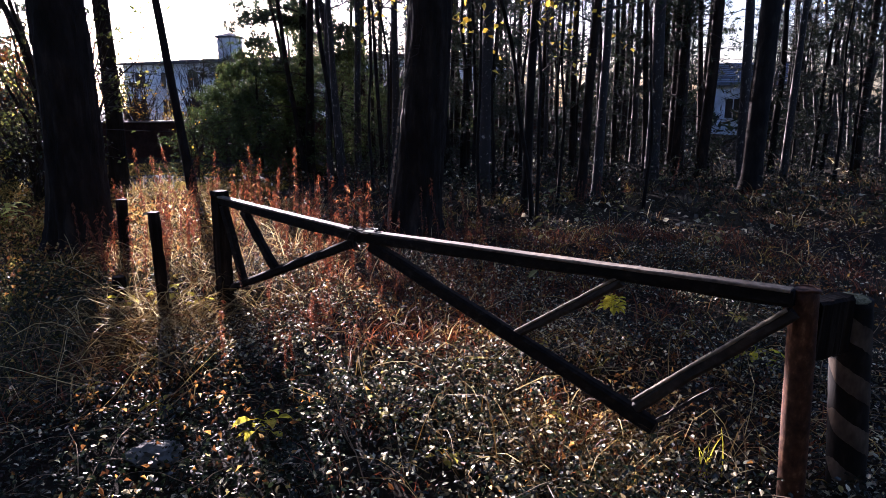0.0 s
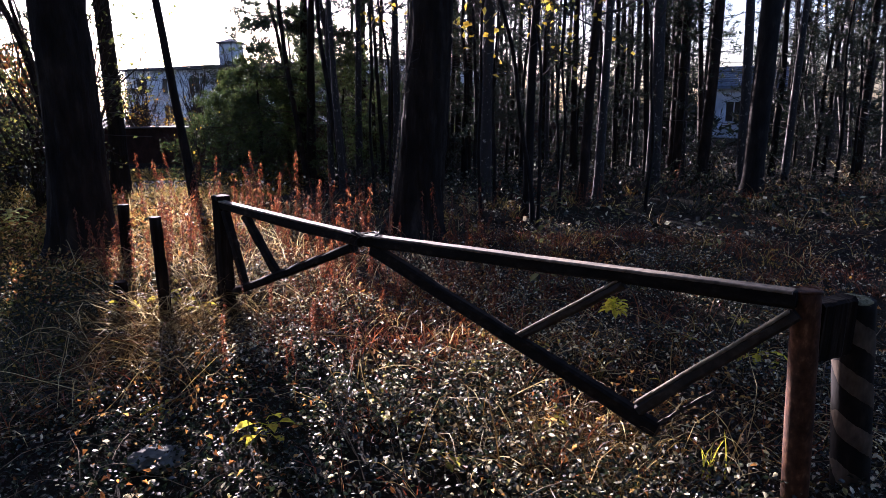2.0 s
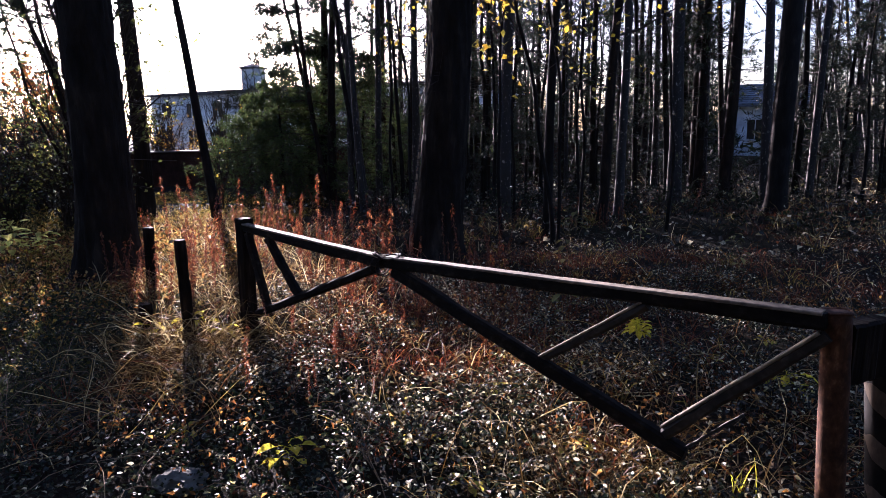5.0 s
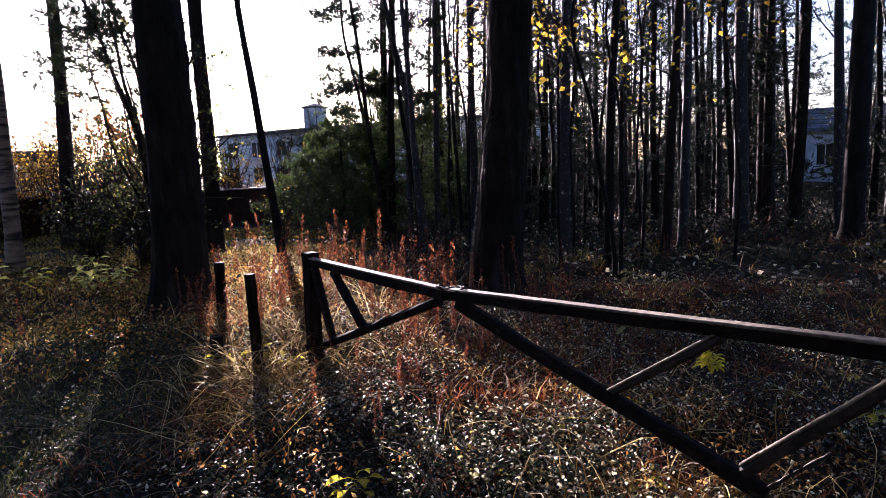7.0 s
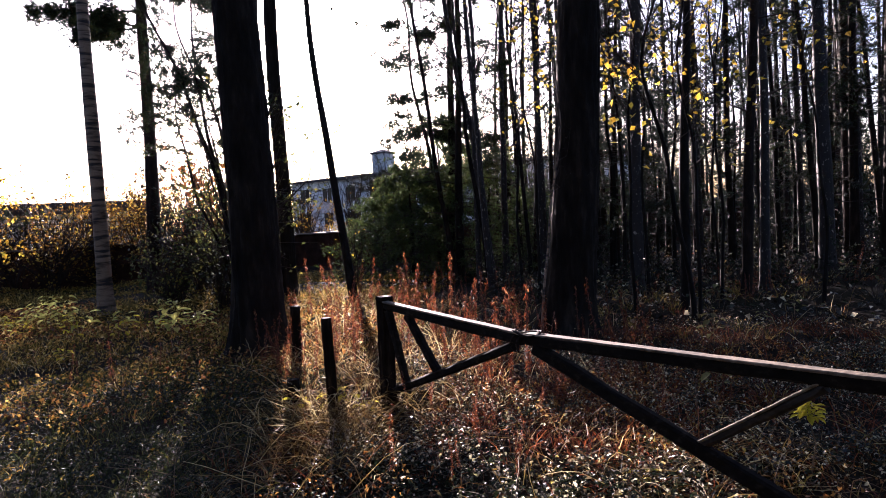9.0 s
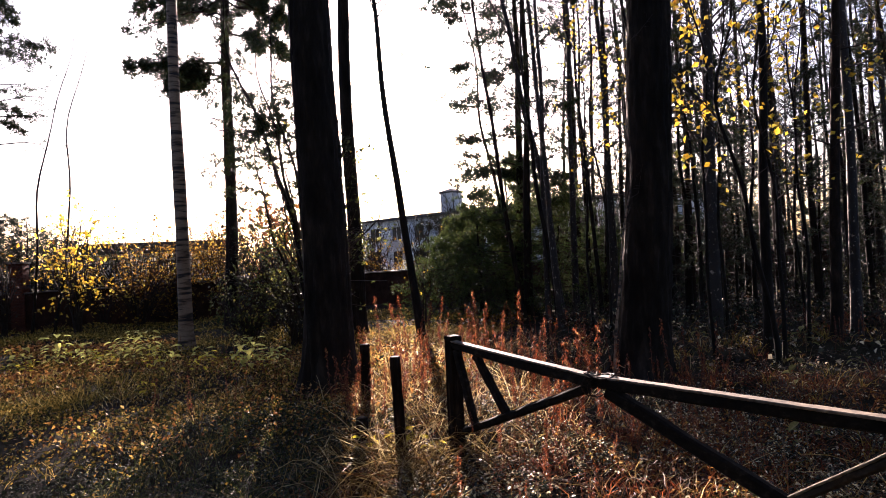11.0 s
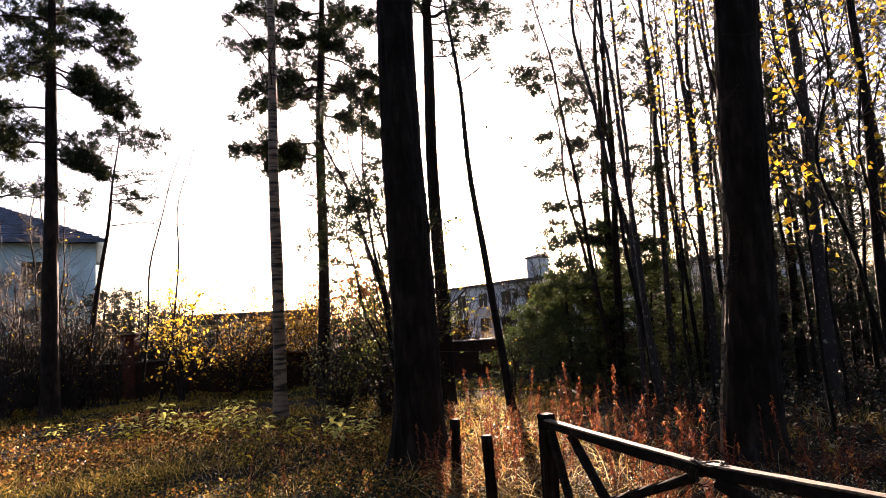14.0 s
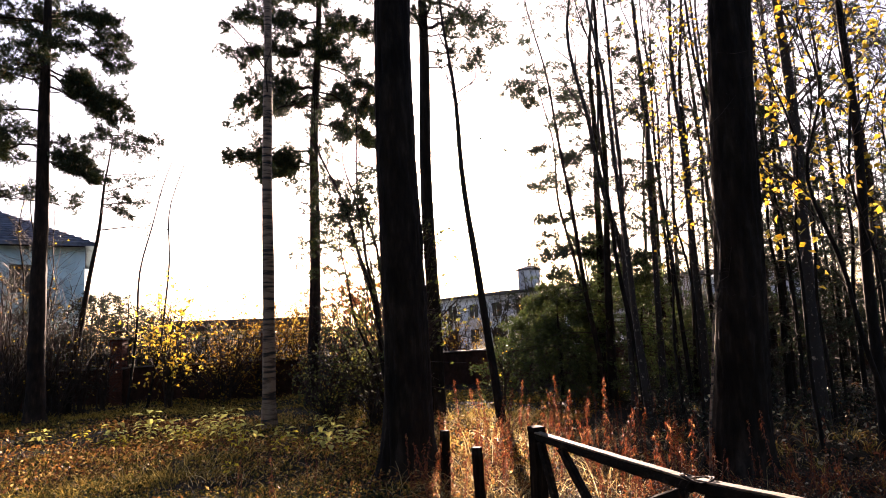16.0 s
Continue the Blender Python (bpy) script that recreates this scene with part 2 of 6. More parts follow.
M_WEED = leafy_material("low_weeds", [(0.0, (0.016, 0.025, 0.008)), (0.3, (0.055, 0.06, 0.013)), (0.5, (0.14, 0.115, 0.02)), (0.75, (0.27, 0.155, 0.028)), (0.92, (0.46, 0.31, 0.055)), (1.0, (0.68, 0.58, 0.15))], 0.6, 0.6, 0.2)
M_RED = leafy_material("withered_red_leaves", [(0.0, (0.045, 0.013, 0.007)), (0.5, (0.15, 0.038, 0.014)), (0.85, (0.27, 0.075, 0.022)), (1.0, (0.46, 0.27, 0.1))], 0.55, 0.45)
M_REDSTEM = grained("red_brown_stem", (0.08, 0.03, 0.02), (0.17, 0.06, 0.035), (0.26, 0.11, 0.06), 30, (1, 1, 0.5), 0.6, 0.2, 0.002)


def soil_material():
    m, nodes, links, p = material("forest_soil")
    n1 = noise_node(nodes, links, 22, (1, 1, 1), 8)
    n2 = noise_node(nodes, links, 0.5, (1, 1, 1), 5)
    n3 = noise_node(nodes, links, 120, (1, 1, 1), 4)
    r = ramp(nodes, [(0.3, (0.004, 0.003, 0.0024)), (0.5, (0.01, 0.007, 0.005)), (0.7, (0.024, 0.016, 0.01))])
    links.new(n1.outputs["Fac"], r.inputs["Fac"])
    r2 = ramp(nodes, [(0.4, (0.018, 0.012, 0.007)), (0.6, (0.024, 0.024, 0.008))])
    links.new(n2.outputs["Fac"], r2.inputs["Fac"])
    c = mixed(nodes, links, r.outputs["Color"], r2.outputs["Color"], 0.4)
    links.new(c, p.inputs["Base Color"])
    p.inputs["Roughness"].default_value = 0.95
    p.inputs["Specular IOR Level"].default_value = 0.08
    add = nodes.new("ShaderNodeMath")
    links.new(n1.outputs["Fac"], add.inputs[0])
    links.new(n3.outputs["Fac"], add.inputs[1])
    bumped(nodes, links, p, add.outputs[0], 0.6, 0.02)
    return m


M_SOIL = soil_material()


# ---- mesh building ----
class Build:
    """Gathers vertices and faces for one mesh."""

    def __init__(self):
        self.v, self.q, self.t, self.n = [], [], [], 0

    def add(self, verts, quads=None, tris=None):
        self.v.append(np.asarray(verts, float).reshape(-1, 3))
        if quads is not None and len(quads):
            self.q.append(np.asarray(quads, int) + self.n)
        if tris is not None and len(tris):
            self.t.append(np.asarray(tris, int) + self.n)
        self.n += len(self.v[-1])
        return self

    def mesh(self, name, mat, smooth=False):
        v = np.concatenate(self.v)
        q = np.concatenate(self.q) if self.q else np.zeros((0, 4), int)
        t = np.concatenate(self.t) if self.t else np.zeros((0, 3), int)
        me = bpy.data.meshes.new(name)
        me.vertices.add(len(v))
        me.vertices.foreach_set("co", v.astype(np.float32).ravel())
        me.loops.add(4 * len(q) + 3 * len(t))
        me.loops.foreach_set("vertex_index", np.concatenate([q.ravel(), t.ravel()]).astype(np.int32))
        me.polygons.add(len(q) + len(t))
        starts = np.concatenate([np.arange(len(q)) * 4, 4 * len(q) + np.arange(len(t)) * 3])
        me.polygons.foreach_set("loop_start", starts.astype(np.int32))
        me.polygons.foreach_set("use_smooth", np.full(len(q) + len(t), smooth))
        me.update(calc_edges=True)
        me.validate()
        me.materials.append(mat)
        return me

    def ob(self, name, mat, parent=None, label="", smooth=False):
        o = new(name, self.mesh(name, mat, smooth))
        if parent is not None:
            o.parent = parent
        return tagged(o, label)


def unit(a):
    return a / np.maximum(np.linalg.norm(a, axis=-1, keepdims=True), 1e-9)


def tube(b, pts, radii, n=6, rough=None, caps=True):
    """A tapered round form along the points; rough scales the radius at each vertex."""
    pts, radii = np.asarray(pts, float), np.asarray(radii, float)
    k = len(pts)
    tan = unit(np.gradient(pts, axis=0))
    ref = np.array([1.0, 0, 0]) if abs(tan[0, 2]) > 0.7 else np.array([0, 0, 1.0])
    u = unit(np.cross(tan, ref))
    w = np.cross(tan, u)
    a = np.arange(n) * 2 * np.pi / n
    rr = radii[:, None] * (np.ones((k, n)) if rough is None else rough)
    v = pts[:, None] + rr[..., None] * (np.cos(a)[None, :, None] * u[:, None] + np.sin(a)[None, :, None] * w[:, None])
    i, j = np.meshgrid(np.arange(k - 1), np.arange(n), indexing="ij")
    j2 = (j + 1) % n
    quads = np.stack([i * n + j, i * n + j2, (i + 1) * n + j2, (i + 1) * n + j], -1).reshape(-1, 4)
    if not caps or n < 5:
        return b.add(v.reshape(-1, 3), quads)
    verts = np.concatenate([v.reshape(-1, 3), pts[:1], pts[-1:]])
    jj = np.arange(n)
    c0 = np.stack([np.full(n, k * n), (jj + 1) % n, jj], -1)
    c1 = np.stack([np.full(n, k * n + 1), (k - 1) * n + jj, (k - 1) * n + (jj + 1) % n], -1)
    return b.add(verts, quads, np.concatenate([c0, c1]))


def beam(b, p0, p1, w, h, seed=0, up=(0, 0, 1), bevel=0.012, wear=0.004, k=14):
    """A squared timber from p0 to p1 (its middle line) with worn, slightly uneven edges."""
    rng = np.random.RandomState(seed)
    p0, p1 = np.asarray(p0, float), np.asarray(p1, float)
    t = unit(p1 - p0)
    s = unit(np.cross(t, np.asarray(up, float)))
    u = np.cross(s, t)
    x, y, c = w / 2, h / 2, bevel
    prof = np.array([(-x, -y + c), (-x + c, -y), (x - c, -y), (x, -y + c), (x, y - c), (x - c, y), (-x + c, y), (-x, y - c)])
    n = len(prof)
    f = np.linspace(0, 1, k)
    v = p0 + f[:, None, None] * (p1 - p0) + prof[None, :, :1] * s + prof[None, :, 1:] * u
    off = np.cumsum(rng.normal(0, wear * 0.35, (k, 2)), 0)
    v = v + (off - off.mean(0))[:, None, :1] * s + (off - off.mean(0))[:, None, 1:] * u + rng.normal(0, wear * 0.4, (k, n, 3))
    i, j = np.meshgrid(np.arange(k - 1), np.arange(n), indexing="ij")
    quads = np.stack([i * n + j, i * n + (j + 1) % n, (i + 1) * n + (j + 1) % n, (i + 1) * n + j], -1).reshape(-1, 4)
    verts = np.concatenate([v.reshape(-1, 3), v[0].mean(0)[None], v[-1].mean(0)[None]])
    jj = np.arange(n)
    c0 = np.stack([np.full(n, k * n), (jj + 1) % n, jj], -1)
    c1 = np.stack([np.full(n, k * n + 1), (k - 1) * n + jj, (k - 1) * n + (jj + 1) % n], -1)
    return b.add(verts, quads, np.concatenate([c0, c1]))


def box(b, x0, x1, y0, y1, z0, z1):
    v = [(x, y, z) for z in (z0, z1) for x, y in ((x0, y0), (x1, y0), (x1, y1), (x0, y1))]
    return b.add(v, [(3, 2, 1, 0), (4, 5, 6, 7), (0, 1, 5, 4), (1, 2, 6, 5), (2, 3, 7, 6), (3, 0, 4, 7)])


def leaves(b, pos, size, rng, normal=None, tilt=0.5, ratio=0.6, fold=0.25, fine=False):
    """Folded pointed leaves at the places given; normal: the mean way they face."""
    n = len(pos)
    size = np.broadcast_to(size, (n,)).reshape(-1, 1)
    nor = np.tile([0, 0, 1.0], (n, 1)) if normal is None else np.broadcast_to(normal, (n, 3))
    nor = unit(nor + rng.normal(0, tilt, (n, 3)))
    d = unit(np.cross(nor, rng.normal(0, 1, (n, 3))))
    s = np.cross(nor, d)
    a = pos - d * size * 0.5
    tip = pos + d * size * 0.5 - nor * size * rng.uniform(0, 0.3, (n, 1))
    mid = pos - d * size * 0.08
    up = nor * size * fold * rng.uniform(-0.3, 1.0, (n, 1))
    i = np.arange(n)
    if not fine:
        l, r = mid + s * size * ratio * 0.5 + up, mid - s * size * ratio * 0.5 + up
        v = np.stack([a, r, tip, l], 1).reshape(-1, 3)
        i = i * 4
        return b.add(v, None, np.concatenate([np.stack([i, i + 1, i + 2], -1), np.stack([i, i + 2, i + 3], -1)]))
    w = s * size * ratio * 0.5 * rng.uniform(0.75, 1.15, (n, 1))
    m1, m2 = pos - d * size * 0.2, pos + d * size * rng.uniform(0.1, 0.25, (n, 1)) - nor * size * 0.06
    v = np.stack([a, m1 - w + up, m2 - w * 0.85 + up * 0.9, tip, m2 + w * 0.85 + up * 0.9, m1 + w + up, m2 - up * 0.2], 1).reshape(-1, 3)
    i = i * 7
    t = [(0, 1, 6), (1, 2, 6), (2, 3, 6), (3, 4, 6), (4, 5, 6), (5, 0, 6)]
    return b.add(v, None, np.concatenate([np.stack([i + x, i + y, i + z], -1) for x, y, z in t]))


def blades(b, pos, length, width, rng, lean=0.5, droop=0.5, way=None):
    """Grass blades: each arches over in three lengths."""
    n = len(pos)
    length, width = np.broadcast_to(length, (n,)).reshape(-1, 1), np.broadcast_to(width, (n,)).reshape(-1, 1)
    a = rng.uniform(0, 2 * np.pi, n)
    h = np.stack([np.cos(a), np.sin(a), 0 * a], -1)
    if way is not None:
        h = unit(h + np.asarray(way))
    up = np.array([0, 0, 1.0])
    bend = droop * rng.uniform(0.15, 1.5, (n, 1))
    d1 = unit(up + h * lean * rng.uniform(0.1, 1.2, (n, 1)))
    d2 = unit(d1 + h * bend * 0.7 - up * bend * 0.45)
    d3 = unit(d2 + h * bend * 0.6 - up * bend * 0.9)
    s = unit(np.cross(d1, rng.normal(0, 1, (n, 3)))) * width * 0.5
    m1 = pos + d1 * length * 0.42
    m2 = m1 + d2 * length * 0.34
    m2[:, 2] = np.maximum(m2[:, 2], pos[:, 2] + 0.01)
    tip = m2 + d3 * length * 0.3
    tip[:, 2] = np.maximum(tip[:, 2], pos[:, 2] + 0.006)
    v = np.stack([pos - s, pos + s, m1 + s * 0.9, m1 - s * 0.9, m2 + s * 0.65, m2 - s * 0.65, tip], 1).reshape(-1, 3)
    i = np.arange(n) * 7
    return b.add(v, np.concatenate([np.stack([i, i + 1, i + 2, i + 3], -1), np.stack([i + 3, i + 2, i + 4, i + 5], -1)]), np.stack([i + 5, i + 4, i + 6], -1))


def tufts(b, centres, per, length, width, rng, lean=0.7, droop=0.9, foot=0.04):
    """Tufts of blades that arch outwards from their foot."""
    n = len(centres)
    c = np.repeat(centres, per, 0)
    o = rng.normal(0, 1, (len(c), 3)) * [1, 1, 0]
    size = np.repeat(rng.uniform(0.55, 1.2, n), per)
    blades(b, c + o * foot, length * size * rng.uniform(0.35, 1.1, len(c)), rng.uniform(0.6, 1.2, len(c)) * width, rng, lean, droop, o * 0.9)


def needles(b, pos, way, count, length, width, rng, spread=0.8):
    """Tufts of needles: thin slivers that fan out from each place."""
    n = len(pos)
    d = unit(np.repeat(way, count, 0) + rng.normal(0, spread, (n * count, 3)))
    p = np.repeat(pos, count, 0)
    s = unit(np.cross(d, rng.normal(0, 1, (n * count, 3)))) * width * 0.5
    tip = p + d * length * rng.uniform(0.6, 1.2, (n * count, 1))
    v = np.stack([p - s, p + s, tip], 1).reshape(-1, 3)
    return b.add(v, None, np.arange(n * count * 3).reshape(-1, 3))


def empty(name, x, y, z=None):
    o = new(name)
    o.empty_display_size = 0.2
    o.location = (x, y, ground_z(x, y) if z is None else z)
    return o


# ---- the ground: one uneven sheet to the horizon ----
def ground_z(x, y):
    x, y = np.asarray(x, float), np.asarray(y, float)
    z = 0.03 * np.sin(x * 1.3 + 0.7 * y) + 0.025 * np.sin(y * 1.9 - x * 0.6 + 1.0) + 0.015 * np.sin(x * 4.1 + 2) * np.sin(y * 3.7)
    far = np.clip((np.hypot(x, y) - 3) / 8, 0, 1)
    return z * (0.5 + far)


def ground_sheet():
    rad = np.concatenate([[0.0], np.geomspace(0.4, 30, 110), np.geomspace(33, 900, 26)])
    n = 160
    a = np.arange(n) * 2 * np.pi / n
    r, t = np.meshgrid(rad, a, indexing="ij")
    x, y = r * np.cos(t), 4 + r * np.sin(t)
    rng = np.random.RandomState(3)
    z = ground_z(x, y) + rng.normal(0, 0.008, x.shape) * (r > 0.3) - 0.01
    i, j = np.meshgrid(np.arange(len(rad) - 1), np.arange(n), indexing="ij")
    quads = np.stack([i * n + j, (i + 1) * n + j, (i + 1) * n + (j + 1) % n, i * n + (j + 1) % n], -1).reshape(-1, 4)
    g = Build().add(np.stack([x, y, z], -1), quads).ob("ground", M_SOIL, smooth=True)
    tagged(g, "dark woodland soil with decayed leaf mould", "ground", kind="structure")


ground_sheet()


# ---- boundary wall behind the clearing ----
WALL_AT, WALL_WAY = np.array([-19.0, 15.5]), np.array([0.873, 0.487])


def wall_frame(s, off=0.0):
    p = WALL_AT + WALL_WAY * s + np.array([-WALL_WAY[1], WALL_WAY[0]]) * off
    return Matrix.Translation((p[0], p[1], 0)) @ Matrix.Rotation(math.atan2(WALL_WAY[1], WALL_WAY[0]), 4, "Z")


def boundary_wall():
    b = Build()
    for k in range(11):
        box(b, -17 + 4.2 * k, -17 + 4.2 * (k + 1) - 0.02, 0, 0.28, -0.3, 1.16 + 0.015 * (k % 3))
    wall = b.ob("wall_boundary", M_WALL)
    wall.matrix_world = wall_frame(0)
    tagged(wall, "low dark red-brown boundary wall with a pale cap", "wall", kind="structure")
    for k in range(11):
        c = box(Build(), -17 + 4.2 * k, -17 + 4.2 * (k + 1) - 0.015, -0.05, 0.33, 1.165 + 0.015 * (k % 3), 1.21 + 0.015 * (k % 3))
        c.ob("wall_cap", M_CAP, wall)
    for k in range(6):
        s = -15.63 + 5.0 * k
        b = Build()
        for j in range(26):
            g = 0.008 if j % 2 else 0
            box(b, s - 0.2 + g, s + 0.2 - g, -0.1 + g, 0.38 - g, 0.09 * j - 0.2, 0.09 * (j + 1) - 0.202)
        pil = b.ob("pillar", M_PILLAR, wall, "square red brick pillar")
        box(Build(), s - 0.25, s + 0.25, -0.15, 0.43, 2.14, 2.2).ob("pillar_cap", M_CAP, pil)
    for k in range(5):
        s = -15.63 + 5.0 * k
        b = Build()
        for z in (1.4, 1.95):
            box(b, s + 0.2, s + 4.8, 0.12, 0.16, z, z + 0.04)
        for j in range(32):
            x = s + 0.3 + j * 0.14
            box(b, x, x + 0.02, 0.13, 0.15, 1.24, 2.1)
        b.ob("railing", M_IRON, wall, "dark iron railing with thin upright bars")


boundary_wall()


# ---- houses beyond the wall ----
def window_part(parent, x, z, w, h, y=0.0):
    """A framed window let into the face y of its wall."""
    b = Build()
    for x0, x1, z0, z1 in ((-w / 2 - 0.08, -w / 2, 0, h), (w / 2, w / 2 + 0.08, 0, h), (-w / 2 - 0.08, w / 2 + 0.08, h, h + 0.08),
                           (-w / 2 - 0.08, w / 2 + 0.08, -0.08, 0), (-0.03, 0.03, 0, h)):
        box(b, x + x0, x + x1, y - 0.06, y + 0.04, z + z0, z + z1)
    win = b.ob("window", M_FRAME, parent, "white-framed window")
    box(Build(), x - w / 2, x + w / 2, y + 0.01, y + 0.03, z, z + h).ob("pane", M_GLASS, win)
    box(Build(), x - w / 2 - 0.14, x + w / 2 + 0.14, y - 0.14, y + 0.03, z - 0.13, z - 0.085).ob("sill", M_CAP, win)


def facade(b, length, height, holes, t=0.3):
    """A wall along x at y 0..t with rectangular holes (x, z, w, h) that go through it."""
    xs = sorted({0.0, length, *[x - w / 2 for x, z, w, h in holes], *[x + w / 2 for x, z, w, h in holes]})
    zs = sorted({-0.3, height, *[z for x, z, w, h in holes], *[z + h for x, z, w, h in holes]})
    for x0, x1 in zip(xs, xs[1:]):
        for z0, z1 in zip(zs, zs[1:]):
            cx, cz = (x0 + x1) / 2, (z0 + z1) / 2
            if not any(abs(cx - x) < w / 2 and z < cz < z + h for x, z, w, h in holes):
                box(b, x0, x1, 0, t, z0, z1)
    return b


def house(name, at, turn, length, depth, eave, ridge, holes, wall_mat, roof_mat, label, hip=True, chimney=None):
    """A house with its front along local x, going back along local y."""
    h = new(name)
    h.matrix_world = Matrix.Translation((at[0], at[1], 0)) @ Matrix.Rotation(turn, 4, "Z")
    tagged(h, label, "house")
    b = facade(Build(), length, eave, holes)
    box(b, 0, 0.3, 0.302, depth, -0.3, eave)
    box(b, length - 0.3, length, 0.302, depth, -0.3, eave)
    box(b, 0.302, length - 0.302, depth - 0.3, depth, -0.3, eave)
    b.ob("wall", wall_mat, h)
    for x, z, w, hh in holes:
        window_part(h, x, z, w, hh, 0.1)
    o, m = 0.5, depth / 2
    run = m if hip else -o
    v = [(-o, -o, eave), (length + o, -o, eave), (length + o, depth + o, eave), (-o, depth + o, eave), (run, m, ridge), (length - run, m, ridge)]
    v += [(x, y, z + 0.14) for x, y, z in v]
    q = [(0, 1, 7, 6), (1, 2, 8, 7), (2, 3, 9, 8), (3, 0, 6, 9), (6, 7, 11, 10), (8, 9, 10, 11), (3, 2, 5, 4), (1, 0, 4, 5)]
    roof = Build().add(v, q, [(7, 8, 11), (9, 6, 10), (2, 1, 5), (0, 3, 4)]).ob("roof", roof_mat, h)
    b = Build()
    rows = max(3, int(math.hypot(m + o, ridge - eave) / 0.35))
    for k in range(rows):
        f0 = k / rows
        y0, z0 = -o + (m + o) * f0, eave + 0.14 + (ridge - eave) * f0
        x0, x1 = -o + (run + o) * f0, length + o - (run + o) * f0
        box(b, x0, x1, y0 - 0.02, y0 + 0.1, z0 + 0.0, z0 + 0.06)
    tagged(b.ob("tile_course", roof_mat, roof), kind="stuff")
    if chimney:
        x, y, w, z0, z1 = chimney
        c = box(Build(), x - w / 2, x + w / 2, y - w / 2, y + w / 2, z0, z1).ob("chimney", M_FACADE, roof, "pale square chimney block")
        b = box(Build(), x - w / 2 - 0.2, x + w / 2 + 0.2, y - w / 2 - 0.2, y + w / 2 + 0.2, z1 + 0.004, z1 + 0.15)
        b.add([(x - w / 2 - 0.2, y - w / 2 - 0.2, z1 + 0.15), (x + w / 2 + 0.2, y - w / 2 - 0.2, z1 + 0.15), (x + w / 2 + 0.2, y + w / 2 + 0.2, z1 + 0.15),
               (x - w / 2 - 0.2, y + w / 2 + 0.2, z1 + 0.15), (x, y, z1 + 0.6)], None, [(0, 1, 4), (1, 2, 4), (2, 3, 4), (3, 0, 4)])
        b.ob("chimney_cap", M_DARKROOF, roof)
    return h


# long plastered block far behind the wall
holes = [(2.0 + 3.3 * k, z, 1.3, 1.5) for k in range(11) for z in (0.9, 3.7)]
house("apartment_block", (-33.5, 70.0), math.atan2(-12.0, 37.0), 38.8, 11, 6.0, 6.7, holes, M_FACADE, M_DARKROOF,
      "long pale grey two-storey block with rows of windows", True, (10.8, 3.5, 1.8, 6.3, 8.7))
# blue house with a hipped slate roof
holes = [(11 - x, z, w, h) for x, z, w, h in ((2.6, 4.75, 1.1, 1.35), (5.4, 4.75, 1.1, 1.35), (8.3, 4.75, 1.1, 1.35), (2.6, 1.2, 1.2, 1.4), (5.4, 1.2, 1.2, 1.4))]
house("detached_house", (-36.05, 12.27), math.atan2(0.82, 0.57), 11, 9, 7.0, 9.5, holes, M_BLUEWALL, M_ROOF,
      "pale blue two-storey house with a slate-blue hipped roof")
# low garage by the wall
house("garage", (-22.3, 20.2), math.atan2(0.69, 0.72), 5.4, 5, 2.45, 2.85, [(3.2, 1.4, 1.4, 0.7)], M_FRAME, M_DARKROOF, "low white garage with a dark flat roof", False)
# house seen through the trunks
house("cottage", (17.1, 41.9), math.atan2(-1.7, 3.9), 4.4, 6, 3.0, 4.4, [(1.2, 1.0, 0.9, 1.2)], M_COTTAGE, M_ROOF,
      "white cottage with a slate-blue roof among trees", False)


# ---- trees ----
def trunk_line(lx, ly, h, k, rng, wob):
    z = np.concatenate([[-0.15, 0.0, 0.12, 0.3], np.linspace(0.6, h, k)])
    f = z / h
    x = lx * z + wob * (np.sin(f * 7 + rng.uniform(0, 6)) - math.sin(0)) * f + wob * 0.4 * np.sin(f * 19 + rng.uniform(0, 6)) * f
    y = ly * z + wob * np.sin(f * 6 + rng.uniform(0, 6)) * f
    return np.stack([x, y, z], -1)


def taper(z, r, h, flare=0.45):
    return r * (1.04 + flare * np.exp(-np.clip(z, 0, None) / 0.25) - 0.9 * np.clip(z / h, 0, 1) ** 1.15) * 1.0


def on_line(line, z):
    return np.stack([np.interp(z, line[:, 2], line[:, 0]), np.interp(z, line[:, 2], line[:, 1]), np.asarray(z, float)], -1)


